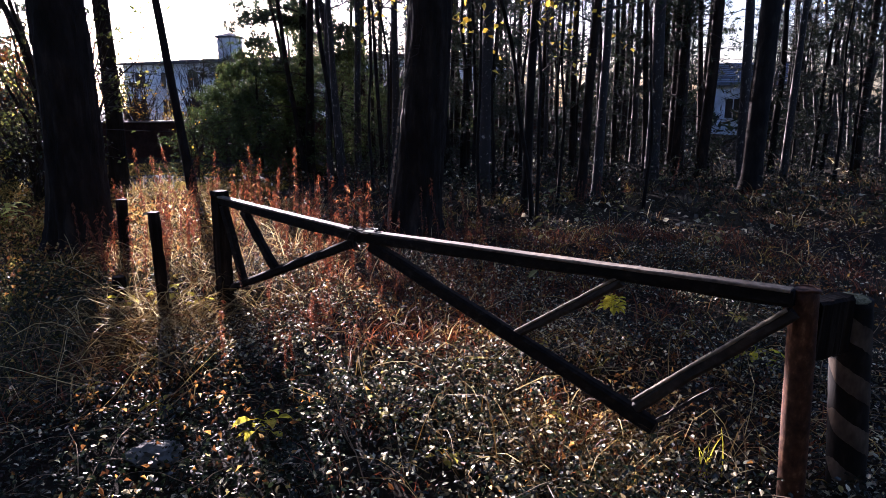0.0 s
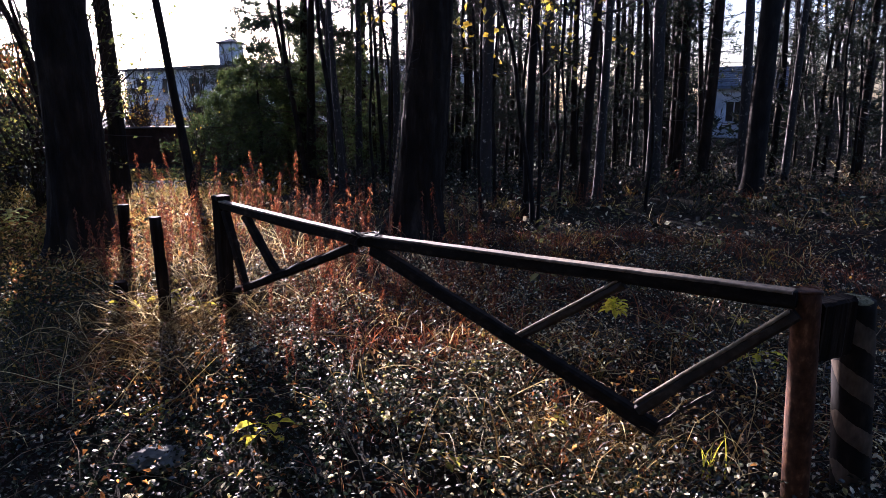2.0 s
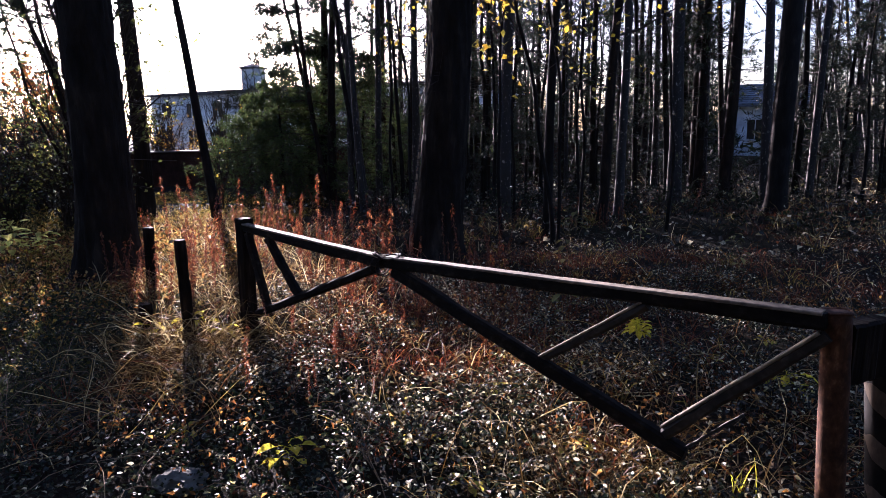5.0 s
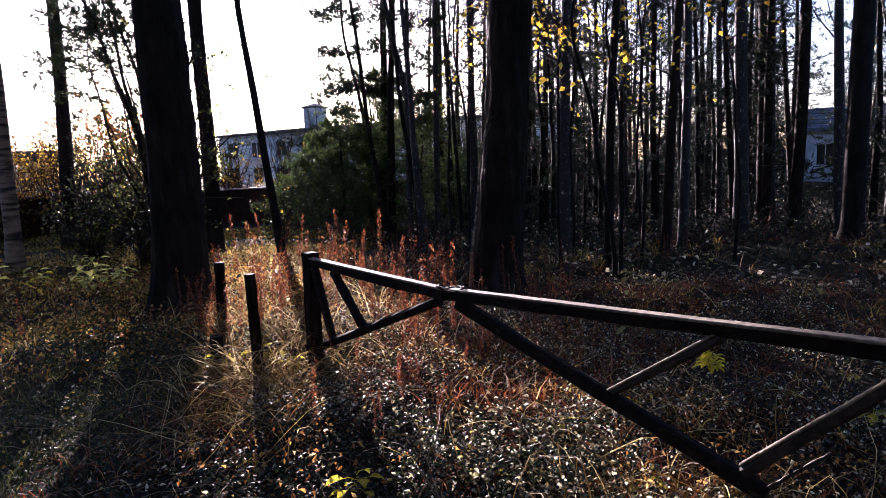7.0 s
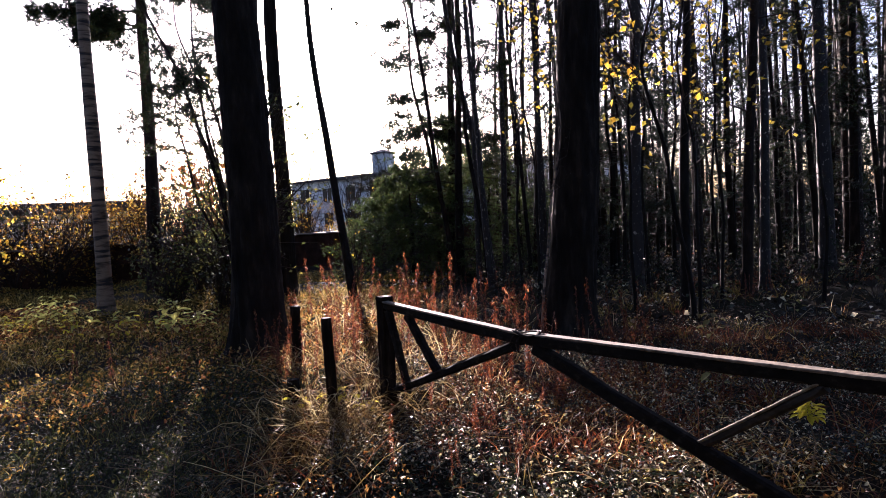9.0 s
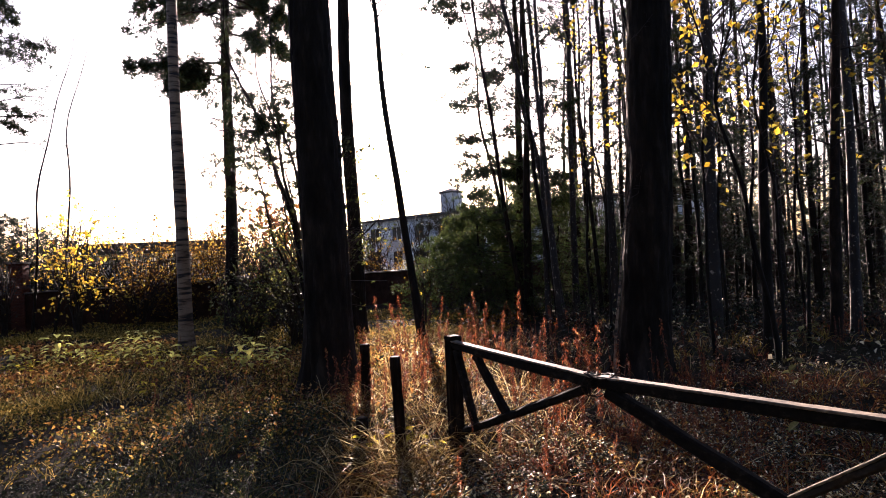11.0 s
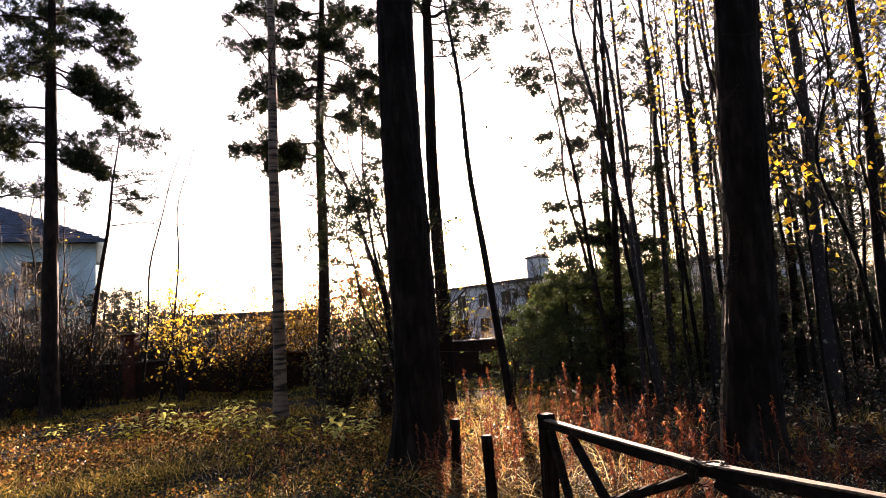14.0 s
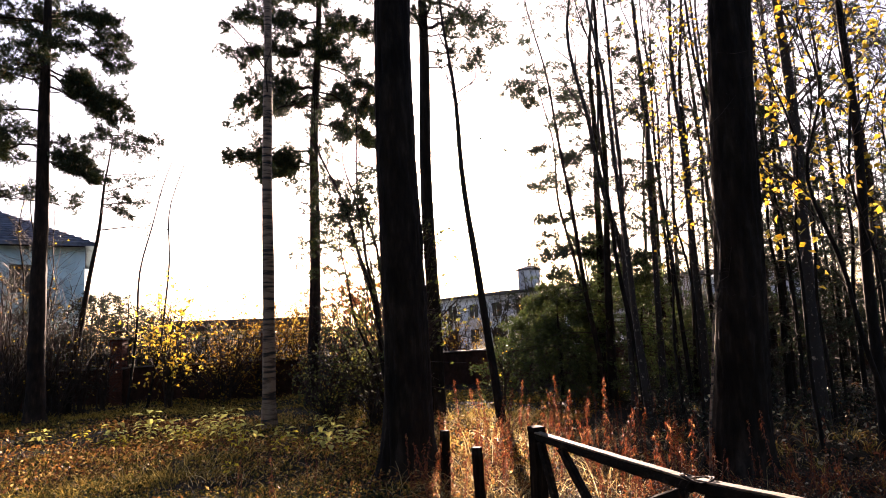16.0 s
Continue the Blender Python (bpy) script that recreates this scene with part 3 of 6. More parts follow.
def limb(bw, bn, at, az, length, rise, rng, r=0.03, twigs=8, clumps=5, per=5, nl=0.11, nw=0.016, sag=0.25):
    """A pine limb: a bowed branch whose forked twigs end in separate clumps of needles."""
    d = np.array([math.cos(az), math.sin(az), 0.0])
    sd = np.array([-d[1], d[0], 0.0])
    s = np.linspace(0, 1, 8)[:, None]
    bend = rng.normal(0, 0.16)
    line = at + d * length * s + sd * length * bend * s ** 2 + np.array([0, 0, 1.0]) * length * (rise * s - sag * s ** 2 + 0.35 * sag * s ** 4)
    line[1:] += rng.normal(0, 0.022 * length, (7, 3))
    tube(bw, line, r * (1.0 - 0.85 * s[:, 0]), 5)
    pos, way = [], []
    side = rng.choice([-1, 1])
    for f in np.linspace(0.22, 1.0, twigs):
        p = np.array([np.interp(f, s[:, 0], line[:, c]) for c in range(3)])
        side = -side
        tl = length * rng.uniform(0.14, 0.42) * (1.25 - 0.6 * f)
        tw = unit(d * rng.uniform(0.2, 1.0) + sd * side * rng.uniform(0.2, 1.0) + np.array([0, 0, rng.uniform(-0.45, 0.75)]))
        tube(bw, np.stack([p, p + tw * tl * 0.5 + rng.normal(0, 0.03, 3), p + tw * tl]), [r * 0.32, r * 0.22, r * 0.08], 3)
        for k in range(clumps):
            g = rng.uniform(0.35, 1.0)
            q = p + tw * tl * g
            sub = unit(tw + rng.normal(0, 0.7, 3))
            e = q + sub * tl * rng.uniform(0.15, 0.45)
            tube(bw, np.stack([q, e]), [r * 0.12, r * 0.05], 3)
            h = rng.uniform(0.3, 1.1, (per, 1))
            pos.append(q + (e - q) * h + rng.normal(0, 0.045 + 0.012 * length, (per, 3)))
            way.append(np.tile(sub * 0.6 + np.array([0, 0, 0.4]), (per, 1)))
    if bn is not None:
        needles(bn, np.concatenate(pos), np.concatenate(way), 10, nl, nw, rng, 0.8)


def pine(name, x, y, lx, ly, r, h, first, limbs, reach, seed, label, bark=None, sides=16, dead=6, fine=1.0, boughs=()):
    """A pine whose limbs are parts of their own, each with its needles."""
    rng = np.random.RandomState(seed)
    o = empty(name, x, y)
    tagged(o, label, "tree")
    line = trunk_line(lx, ly, h, 34, rng, 0.12)
    rough = 1 + 0.05 * rng.normal(0, 1, (len(line), sides))
    tube(Build(), line, taper(line[:, 2], r, h), sides, rough).ob("trunk", bark or M_PINE, o, smooth=True)
    for k in range(limbs):
        f = (k + rng.uniform(0, 0.8)) / limbs
        z = first + (h - first) * f
        bw, bn = Build(), Build()
        L = reach * (1.05 - 0.75 * f) * rng.uniform(0.55, 1.15)
        limb(bw, bn, on_line(line, [z])[0], rng.uniform(0, 2 * math.pi), L, rng.uniform(-0.1, 0.3), rng, max(0.018, r * 0.2 * (1 - 0.6 * f)), 11,
             int(6 * fine), 7, 0.13, 0.024, rng.uniform(0.15, 0.6))
        w = bw.ob("limb", M_PINE, o)
        bn.ob("needles", M_NEEDLE, w)
    for z, az, L, rise, sag in boughs:
        bw, bn = Build(), Build()
        limb(bw, bn, on_line(line, [z])[0], radians(az), L, rise, rng, 0.035, 14, int(8 * fine), 8, 0.13, 0.024, sag)
        bn.ob("needles", M_NEEDLE, bw.ob("limb", M_PINE, o))
    for k in range(dead):
        z = rng.uniform(first * 0.45, first * 1.15)
        bw = Build()
        limb(bw, None, on_line(line, [z])[0], rng.uniform(0, 2 * math.pi), reach * rng.uniform(0.3, 0.7), rng.uniform(0, 0.4), rng, 0.02, 5)
        bw.ob("dead_limb", M_TWIG, o)
    return o


def great_trunk(name, x, y, lx, ly, r, h, seed, label, bark=None, crown=0.62, limbs=26, boughs=()):
    """A thick old trunk with ridged bark and root flare, and a high crown."""
    rng = np.random.RandomState(seed)
    o = empty(name, x, y)
    tagged(o, label, "tree")
    n = 72
    z = np.concatenate([np.linspace(-0.2, 8.0, 165), np.linspace(8.3, h, 24)])
    line = np.stack([lx * z + 0.03 * np.sin(z * 0.9), ly * z + 0.03 * np.cos(z * 0.7), z], -1)
    a = np.arange(n) * 2 * np.pi / n
    A, Z = np.meshgrid(a, z)
    ridge = np.zeros_like(A)
    for k in range(7):
        m = rng.randint(7, 19)
        ridge += np.abs(np.sin(m * A / 2 + 1.5 * np.sin(Z * rng.uniform(1.5, 4) + rng.uniform(0, 6)) + rng.uniform(0, 6)))
    rough = 1 + 0.05 * (ridge / 7 - 0.63) * 4 + rng.normal(0, 0.012, A.shape)
    rough += 0.35 * np.exp(-np.clip(Z, 0, None) / 0.28) * (0.4 + 0.6 * np.cos(5 * A + rng.uniform(0, 6)))
    rad = r * (1.06 - 0.035 * z - 0.0) * np.clip((h - z) / (h - 8), 0.05, 1) ** 0.8 + r * 0.25 * np.exp(-np.clip(z, 0, None) / 0.5)
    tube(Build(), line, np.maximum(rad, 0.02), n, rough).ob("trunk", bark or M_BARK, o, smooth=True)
    for k in range(limbs):
        zz = rng.uniform(h * crown, h * 0.98)
        bw, bn = Build(), Build()
        limb(bw, bn, on_line(line, [zz])[0], rng.uniform(0, 6.28), rng.uniform(1.2, 3.2), rng.uniform(0.1, 0.5), rng, 0.05, 10, 4, 5, 0.12, 0.018)
        w = bw.ob("limb", M_PINE, o)
        bn.ob("needles", M_NEEDLE, w)
    for z, az, L, rise, sag in boughs:
        bw, bn = Build(), Build()
        limb(bw, bn, on_line(line, [z])[0], radians(az), L, rise, rng, 0.022, 10, 5, 4, 0.11, 0.014, sag)
        bn.ob("needles", M_NEEDLE, bw.ob("limb", M_PINE, o))
    return o


def slender(name, x, y, lx, ly, r, h, kind, seed, label, low=1.6, branches=26, leaf=0, group="", bow=0.12, thick=1.0, single=True, boughs=()):
    """A slim woodland tree: trunk, branches in one part, and needles or leaves as its crown."""
    rng = np.random.RandomState(seed)
    o = empty(name, x, y)
    tagged(o, label, "tree", group)
    line = trunk_line(lx, ly, h, 20, rng, bow)
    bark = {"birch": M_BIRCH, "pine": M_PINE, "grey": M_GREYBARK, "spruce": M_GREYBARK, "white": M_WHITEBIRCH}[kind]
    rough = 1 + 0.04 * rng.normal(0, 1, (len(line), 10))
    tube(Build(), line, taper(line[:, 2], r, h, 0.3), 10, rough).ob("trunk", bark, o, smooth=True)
    bw, bc = Build(), Build()
    tips, ways = [], []
    for k in range(branches):
        if single:
            bw = Build()
        f = rng.uniform(0, 1) ** 0.8
        z = low + (h * 0.98 - low) * f
        az = rng.uniform(0, 2 * math.pi)
        p = on_line(line, [z])[0]
        d = np.array([math.cos(az), math.sin(az), 0])
        if kind == "spruce":
            L, up = (0.35 + 1.5 * (1 - f)) * rng.uniform(0.7, 1.1) * thick, rng.uniform(-0.35, 0.05)
        elif kind == "pine":
            L, up = rng.uniform(0.6, 1.7) * thick, rng.uniform(-0.1, 0.5)
        else:
            L, up = rng.uniform(0.7, 1.9) * thick, rng.uniform(0.5, 1.5)
        w = unit(d + np.array([0, 0, up]))
        q = p + w * L * 0.5 + rng.normal(0, 0.09, 3) * [1, 1, 0.6]
        e = p + w * L + rng.normal(0, 0.1, 3) + np.array([0, 0, -0.1 * L if kind != "birch" else 0.12 * L])
        rb = max(0.005, min(0.014 * L * (1.2 - f), 0.16 * r + 0.003))
        tube(bw, np.stack([p, q, e]), [rb, rb * 0.7, rb * 0.25], 4 if single else 3)
        for j in range(5 if single else 3):
            g = rng.uniform(0.25, 1.0)
            s0 = p + (e - p) * g
            sl = L * rng.uniform(0.2, 0.45)
            sw = unit(w + rng.normal(0, 0.6, 3))
            if single:
                tube(bw, np.stack([s0, s0 + sw * sl * 0.5 + rng.normal(0, 0.02, 3), s0 + sw * sl]), [rb * 0.4, rb * 0.3, rb * 0.12], 3)
            else:
                tube(bw, np.stack([s0, s0 + sw * sl]), [rb * 0.4, rb * 0.12], 3)
            m = 5
            gg = rng.uniform(0.2, 1.05, (m, 1))
            tips.append(s0 + sw * sl * gg)
            ways.append(np.tile(sw + np.array([0, 0, 0.3]), (m, 1)))
        if single:
            bw.ob("branch", M_TWIG, o)
    for z, az, L, rise, sag in boughs:
        bo, bn = Build(), Build()
        limb(bo, bn, on_line(line, [z])[0], radians(az), L, rise, rng, 0.014, 8, 5, 4, 0.1, 0.017, sag)
        bn.ob("needles", M_NEEDLE, bo.ob("limb", M_TWIG, o))
    if not single:
        tagged(bw.ob("branchwork", M_TWIG, o), kind="stuff")
    tips, ways = np.concatenate(tips), np.concatenate(ways)
    if kind in ("pine", "spruce"):
        keep = rng.uniform(0, 1, len(tips)) < (1.0 if kind == "spruce" else np.clip((tips[:, 2] - low * 0.8) / (h * 0.3), 0.25, 1.0))
        tips, ways = tips[keep], ways[keep]
        fine = single or name == "understorey_spruce"
        if fine:
            tips, ways = np.repeat(tips, 2, 0), np.repeat(ways, 2, 0)
        needles(bc, tips + rng.normal(0, 0.035, tips.shape), ways, 6, 0.1 if fine else 0.15, 0.016 if fine else 0.024, rng, 0.8)
        bc.ob("crown", M_YOUNG if name == "young_pine" else M_SPRUCE if kind == "spruce" else M_NEEDLE, o)
    elif leaf:
        leaf = int(leaf * 0.95)
        foot = on_line(line, tips[:, 2])
        tips = tips[np.hypot(tips[:, 0] - foot[:, 0], tips[:, 1] - foot[:, 1]) < 0.8]
        pick = tips[rng.randint(0, len(tips), leaf)] + rng.normal(0, 0.08, (leaf, 3))
        leaves(bc, pick, rng.uniform(0.05, 0.115, leaf), rng, None, 1.2, 0.75)
        bc.ob("crown", M_YELLOW, o)
    return o


OLD = "thick old tree trunk with dark ridged bark"
great_trunk("old_tree", -4.20, 7.33, 0.007, 0.004, 0.285, 21, 11, OLD + " beside the path")
great_trunk("old_tree", -0.40, 8.54, 0.079, 0.002, 0.285, 22, 12, OLD + " behind the barrier")
great_trunk("old_tree", -6.33, 12.57, 0.005, 0.003, 0.145, 19, 13, "tall straight tree trunk with dark bark in the clearing", None, 0.45, 40, ((8.6, 25, 1.5, 0.0, 0.4), (8.2, 40, 1.2, 0.1, 0.3), (7.8, 20, 1.3, 0.1, 0.3), (9.1, 30, 1.7, 0.0, 0.4), (9.5, 15, 1.5, 0.1, 0.3), (8.9, 208, 0.9, 0.1, 0.3)))

pine("pine_tree", -17.03, 10.85, -0.004, -0.006, 0.215, 17.5, 9.4, 25, 2.1, 21, "tall dark pine with drooping needle-covered limbs near the wall", dead=9, fine=0.75,
     boughs=((9.7, 57, 1.9, -0.35, 0.35), (9.5, 66, 1.6, -0.2, 0.4), (9.2, 50, 1.6, -0.4, 0.3), (7.3, 57, 1.4, -0.1, 0.5), (7.0, 48, 1.2, -0.2, 0.4), (8.4, 237, 2.6, 0.0, 0.3), (9.4, 230, 2.6, 0.05, 0.4),
             (7.4, 240, 1.6, 0.0, 0.4), (10.6, 57, 1.9, 0.0, 0.35), (11.0, 240, 2.8, 0.05, 0.4), (11.3, 62, 2.0, 0.05, 0.3)))
pine("pine_tree", -10.63, 14.04, 0.028, 0.020, 0.165, 16.0, 8.0, 34, 2.1, 22, "tall pine with reddish trunk in the clearing", dead=8, fine=0.8,
     boughs=((8.7, 217, 1.9, -0.05, 0.25), (8.5, 205, 1.5, -0.1, 0.3), (6.9, 217, 2.0, 0.0, 0.3), (6.6, 200, 1.4, -0.05, 0.35), (6.5, 232, 1.2, -0.1, 0.3), (8.6, 37, 1.7, -0.25, 0.3), (7.7, 30, 1.5, -0.2, 0.3),
             (9.4, 45, 1.8, -0.15, 0.3), (9.9, 217, 2.1, 0.1, 0.3), (10.7, 225, 2.2, 0.15, 0.3), (10.6, 40, 1.9, 0.1, 0.3)))
pine("pine_tree", -19.3, 9.2, 0.0, 0.0, 0.2, 16.0, 5.8, 26, 3.8, 23, "broad dark pine at the clearing's edge", dead=4)

BIR = "tall birch with banded white bark"
slender("birch_tree", -9.13, 10.55, 0.005, 0.005, 0.135, 17, "white", 31, BIR + " in the clearing", 6.0, 30, 0)
slender("leaning_pine", -18.27, 12.55, 0.071, 0.10, 0.10, 8.6, "pine", 32, "leaning young pine with a flat-topped crown by the wall", 5.5, 16, boughs=((8.5, 55, 1.2, 0.1, 0.3), (8.4, 235, 0.7, 0.1, 0.3), (8.3, 70, 1.0, 0.0, 0.3), (8.55, 40, 1.1, 0.1, 0.3), (8.5, 300, 0.8, 0.1, 0.3), (8.45, 130, 0.8, 0.1, 0.3),
        (6.7, 55, 0.9, -0.1, 0.3), (6.3, 62, 0.8, -0.2, 0.3)))
slender("bare_sapling", -16.58, 13.19, 0.075, 0.092, 0.036, 8.9, "grey", 33, "bare thin leaning sapling by the wall", 6.0, 4, 0, "saplings by the wall", 0.25, 0.3)
slender("bare_sapling", -16.23, 13.61, 0.092, 0.106, 0.036, 8.8, "grey", 34, "bare thin leaning sapling by the wall", 6.0, 4, 0, "saplings by the wall", 0.25, 0.3)
slender("leaning_tree", -4.36, 11.22, -0.090, -0.032, 0.078, 9.5, "grey", 35, "thin dark tree leaning over dry grass", 3.6, 16, 0, "", 0.1)

slender("bare_sapling", -0.71, 8.12, 0.10, 0.008, 0.016, 4.6, "white", 36, "thin pale bare stem in front of the old tree", 1.4, 8, 0, "", 0.12, 0.35)

# edge of the wood, thin leaning trunks
EDGE = "thin leaning tree at the wood's edge"
slender("edge_tree", -3.50, 16.68, -0.157, -0.032, 0.060, 9.0, "pine", 41, EDGE, 3.0, 14, 0, "wood edge", 0.2, boughs=((8.2, 192, 0.7, 0.1, 0.3), (8.0, 12, 0.9, 0.0, 0.3), (7.8, 200, 0.5, 0.3, 0.2), (7.5, 20, 0.8, 0.1, 0.3), (6.6, 190, 0.55, 0.1, 0.3), (6.3, 10, 0.6, 0.0, 0.3), (4.6, 195, 0.6, 0.2, 0.2),
        (4.2, 185, 0.8, 0.0, 0.3), (3.8, 200, 0.9, -0.1, 0.2), (3.6, 10, 0.6, 0.1, 0.2), (3.2, 190, 0.7, 0.0, 0.2)))
slender("edge_tree", -2.36, 14.84, -0.086, -0.013, 0.059, 10.0, "grey", 42, EDGE, 3.5, 24, 0, "wood edge", 0.2)
slender("edge_tree", -2.30, 14.95, -0.105, -0.012, 0.085, 12.0, "birch", 43, EDGE + ", with birch bark", 3.5, 26, 0, "wood edge", 0.3)
slender("edge_tree", -2.59, 14.86, 0.009, 0.002, 0.065, 13.0, "birch", 44, "slim upright birch at the wood's edge", 3.5, 26, 20, "wood edge")
slender("edge_tree", -3.67, 16.64, 0.05, 0.02, 0.120, 12.0, "pine", 45, "reddish pine at the wood's edge", 3.0, 20, 0, "wood edge", boughs=((8.8, 195, 1.7, 0.2, 0.3), (8.3, 188, 1.4, 0.1, 0.3), (7.6, 15, 1.2, 0.0, 0.3), (7.1, 200, 1.1, 0.1, 0.3), (6.3, 190, 1.4, 0.0, 0.3), (6.0, 12, 1.3, 0.0, 0.3),
        (5.5, 198, 1.3, 0.0, 0.2), (5.2, 8, 1.2, 0.1, 0.3), (4.7, 186, 1.1, 0.0, 0.2), (4.3, 16, 1.2, 0.0, 0.3), (3.8, 190, 0.9, 0.1, 0.3), (3.4, 10, 1.1, 0.1, 0.2), (8.9, 20, 1.2, 0.1, 0.3)))
slender("edge_tree", -2.07, 15.85, 0.016, 0.002, 0.082, 13.0, "birch", 46, "slim upright birch at the wood's edge", 3.0, 26, 40, "wood edge")
slender("edge_tree", -1.17, 15.93, 0.006, 0.000, 0.094, 13.0, "birch", 47, "upright birch with a few yellow leaves", 3.0, 28, 120, "wood edge")
slender("edge_tree", 0.17, 14.97, -0.094, -0.002, 0.062, 12.0, "grey", 48, EDGE, 3.0, 24, 60, "wood edge")
slender("edge_tree", -1.49, 15.95, -0.041, 0.000, 0.05, 11.0, "grey", 49, EDGE, 3.0, 24, 40, "wood edge")

# trunks of the wood
W = "woodland trunks"
SLIM, DARKP, BIRCHW = "slim dark woodland tree with bare twigs", "straight woodland pine with dark needles", "woodland birch with pale flecked bark, flecks brightened as rim light"
slender("woodland_tree", -3.23, 15.23, -0.114, -0.025, 0.061, 11, "pine", 51, DARKP, 1.3, 24, 0, W, boughs=((7.9, 195, 1.0, 0.1, 0.3), (7.4, 12, 1.2, 0.1, 0.3), (6.2, 12, 1.0, 0.0, 0.3), (5.3, 190, 0.8, 0.0, 0.3), (4.4, 10, 0.9, 0.0, 0.3), (3.5, 190, 0.9, 0.0, 0.2)))
slender("woodland_tree", -3.20, 15.62, 0.035, 0.007, 0.098, 13, "pine", 52, DARKP, 1.0, 28, 0, W, boughs=((7.6, 10, 1.2, 0.1, 0.3), (6.8, 15, 1.0, 0.0, 0.3), (6.0, 190, 0.9, 0.0, 0.3), (5.2, 8, 1.1, 0.0, 0.3), (4.3, 14, 1.2, 0.0, 0.3), (3.4, 8, 0.9, 0.0, 0.2)))
slender("woodland_tree", -2.12, 13.53, -0.051, -0.008, 0.066, 12, "birch", 53, BIRCHW, 3.0, 26, 20, W)
slender("woodland_tree", -1.85, 17.40, -0.002, 0.0, 0.054, 11, "grey", 54, SLIM, 2.0, 30, 0, W)
slender("woodland_tree", -1.46, 17.40, 0.049, 0.005, 0.092, 13, "pine", 55, DARKP, 1.2, 32, 0, W)
slender("woodland_tree", 0.21, 17.40, 0.005, 0.0, 0.061, 12, "grey", 56, SLIM, 2.0, 30, 40, W)
slender("woodland_tree", 0.58, 15.89, 0.005, 0.0, 0.070, 12, "pine", 57, DARKP, 1.3, 32, 0, W)
slender("woodland_tree", 0.97, 19.22, 0.0, 0.0, 0.076, 13, "pine", 58, DARKP, 1.3, 52, 0, W)
slender("woodland_tree", 0.76, 12.15, 0.014, -0.001, 0.118, 14, "birch", 59, BIRCHW, 3.0, 30, 160, W)
slender("woodland_tree", 1.26, 9.08, -0.109, 0.013, 0.034, 6.5, "grey", 60, "crooked thin dark tree with bare twigs", 1.6, 30, 110, W, 0.35)
slender("woodland_tree", 1.27, 9.84, 0.019, -0.003, 0.072, 11, "grey", 61, SLIM, 1.6, 34, 170, W)
slender("woodland_tree", 2.75, 17.40, -0.023, 0.005, 0.054, 11, "birch", 62, BIRCHW, 2.5, 26, 30, W)
slender("woodland_tree", 2.48, 11.62, 0.053, -0.012, 0.083, 13, "pine", 63, DARKP, 1.1, 32, 0, W)
slender("woodland_tree", 2.84, 11.93, 0.023, -0.006, 0.081, 13, "birch", 64, BIRCHW, 2.0, 30, 80, W)
slender("woodland_tree", 4.87, 15.62, -0.047, 0.015, 0.072, 12, "pine", 65, DARKP, 1.1, 54, 0, W)
slender("woodland_tree", 4.72, 14.62, -0.018, 0.005, 0.148, 15, "birch", 66, BIRCHW, 3.0, 30, 60, W)
slender("woodland_tree", 5.87, 16.61, -0.002, 0.0, 0.154, 16, "pine", 67, DARKP, 3.0, 30, 0, W)
slender("woodland_tree", 7.57, 19.22, -0.054, 0.022, 0.081, 13, "pine", 68, DARKP, 3.0, 22, 0, W)
slender("woodland_tree", 6.06, 15.23, 0.028, -0.010, 0.129, 15, "pine", 69, DARKP, 3.0, 22, 0, W)
slender("woodland_tree", 6.01, 13.05, -0.036, 0.016, 0.094, 14, "birch", 70, BIRCHW, 3.2, 26, 30, W)
slender("woodland_tree", 5.80, 12.17, 0.011, -0.006, 0.189, 17, "grey", 71, "thick straight grey woodland trunk", 4.0, 26, 0, W)
slender("woodland_tree", 10.83, 19.22, -0.146, 0.080, 0.058, 11, "birch", 72, BIRCHW, 3.0, 22, 20, W)
slender("woodland_tree", 11.76, 20.27, -0.143, 0.079, 0.062, 11, "birch", 73, BIRCHW, 3.0, 22, 20, W)
slender("woodland_tree", 13.58, 22.76, -0.106, 0.062, 0.070, 12, "birch", 74, BIRCHW, 3.0, 22, 20, W)
slender("woodland_tree", 11.86, 19.22, -0.121, 0.073, 0.079, 12, "birch", 75, BIRCHW, 3.0, 22, 20, W)
slender("woodland_tree", 12.65, 20.27, -0.067, 0.042, 0.063, 12, "birch", 76, BIRCHW, 3.0, 22, 20, W)
slender("woodland_tree", 12.20, 19.22, 0.002, -0.002, 0.060, 11, "birch", 77, BIRCHW, 3.0, 22, 20, W)
slender("woodland_tree", 11.80, 17.40, -0.083, 0.055, 0.074, 12, "birch", 78, BIRCHW, 3.0, 22, 20, W)


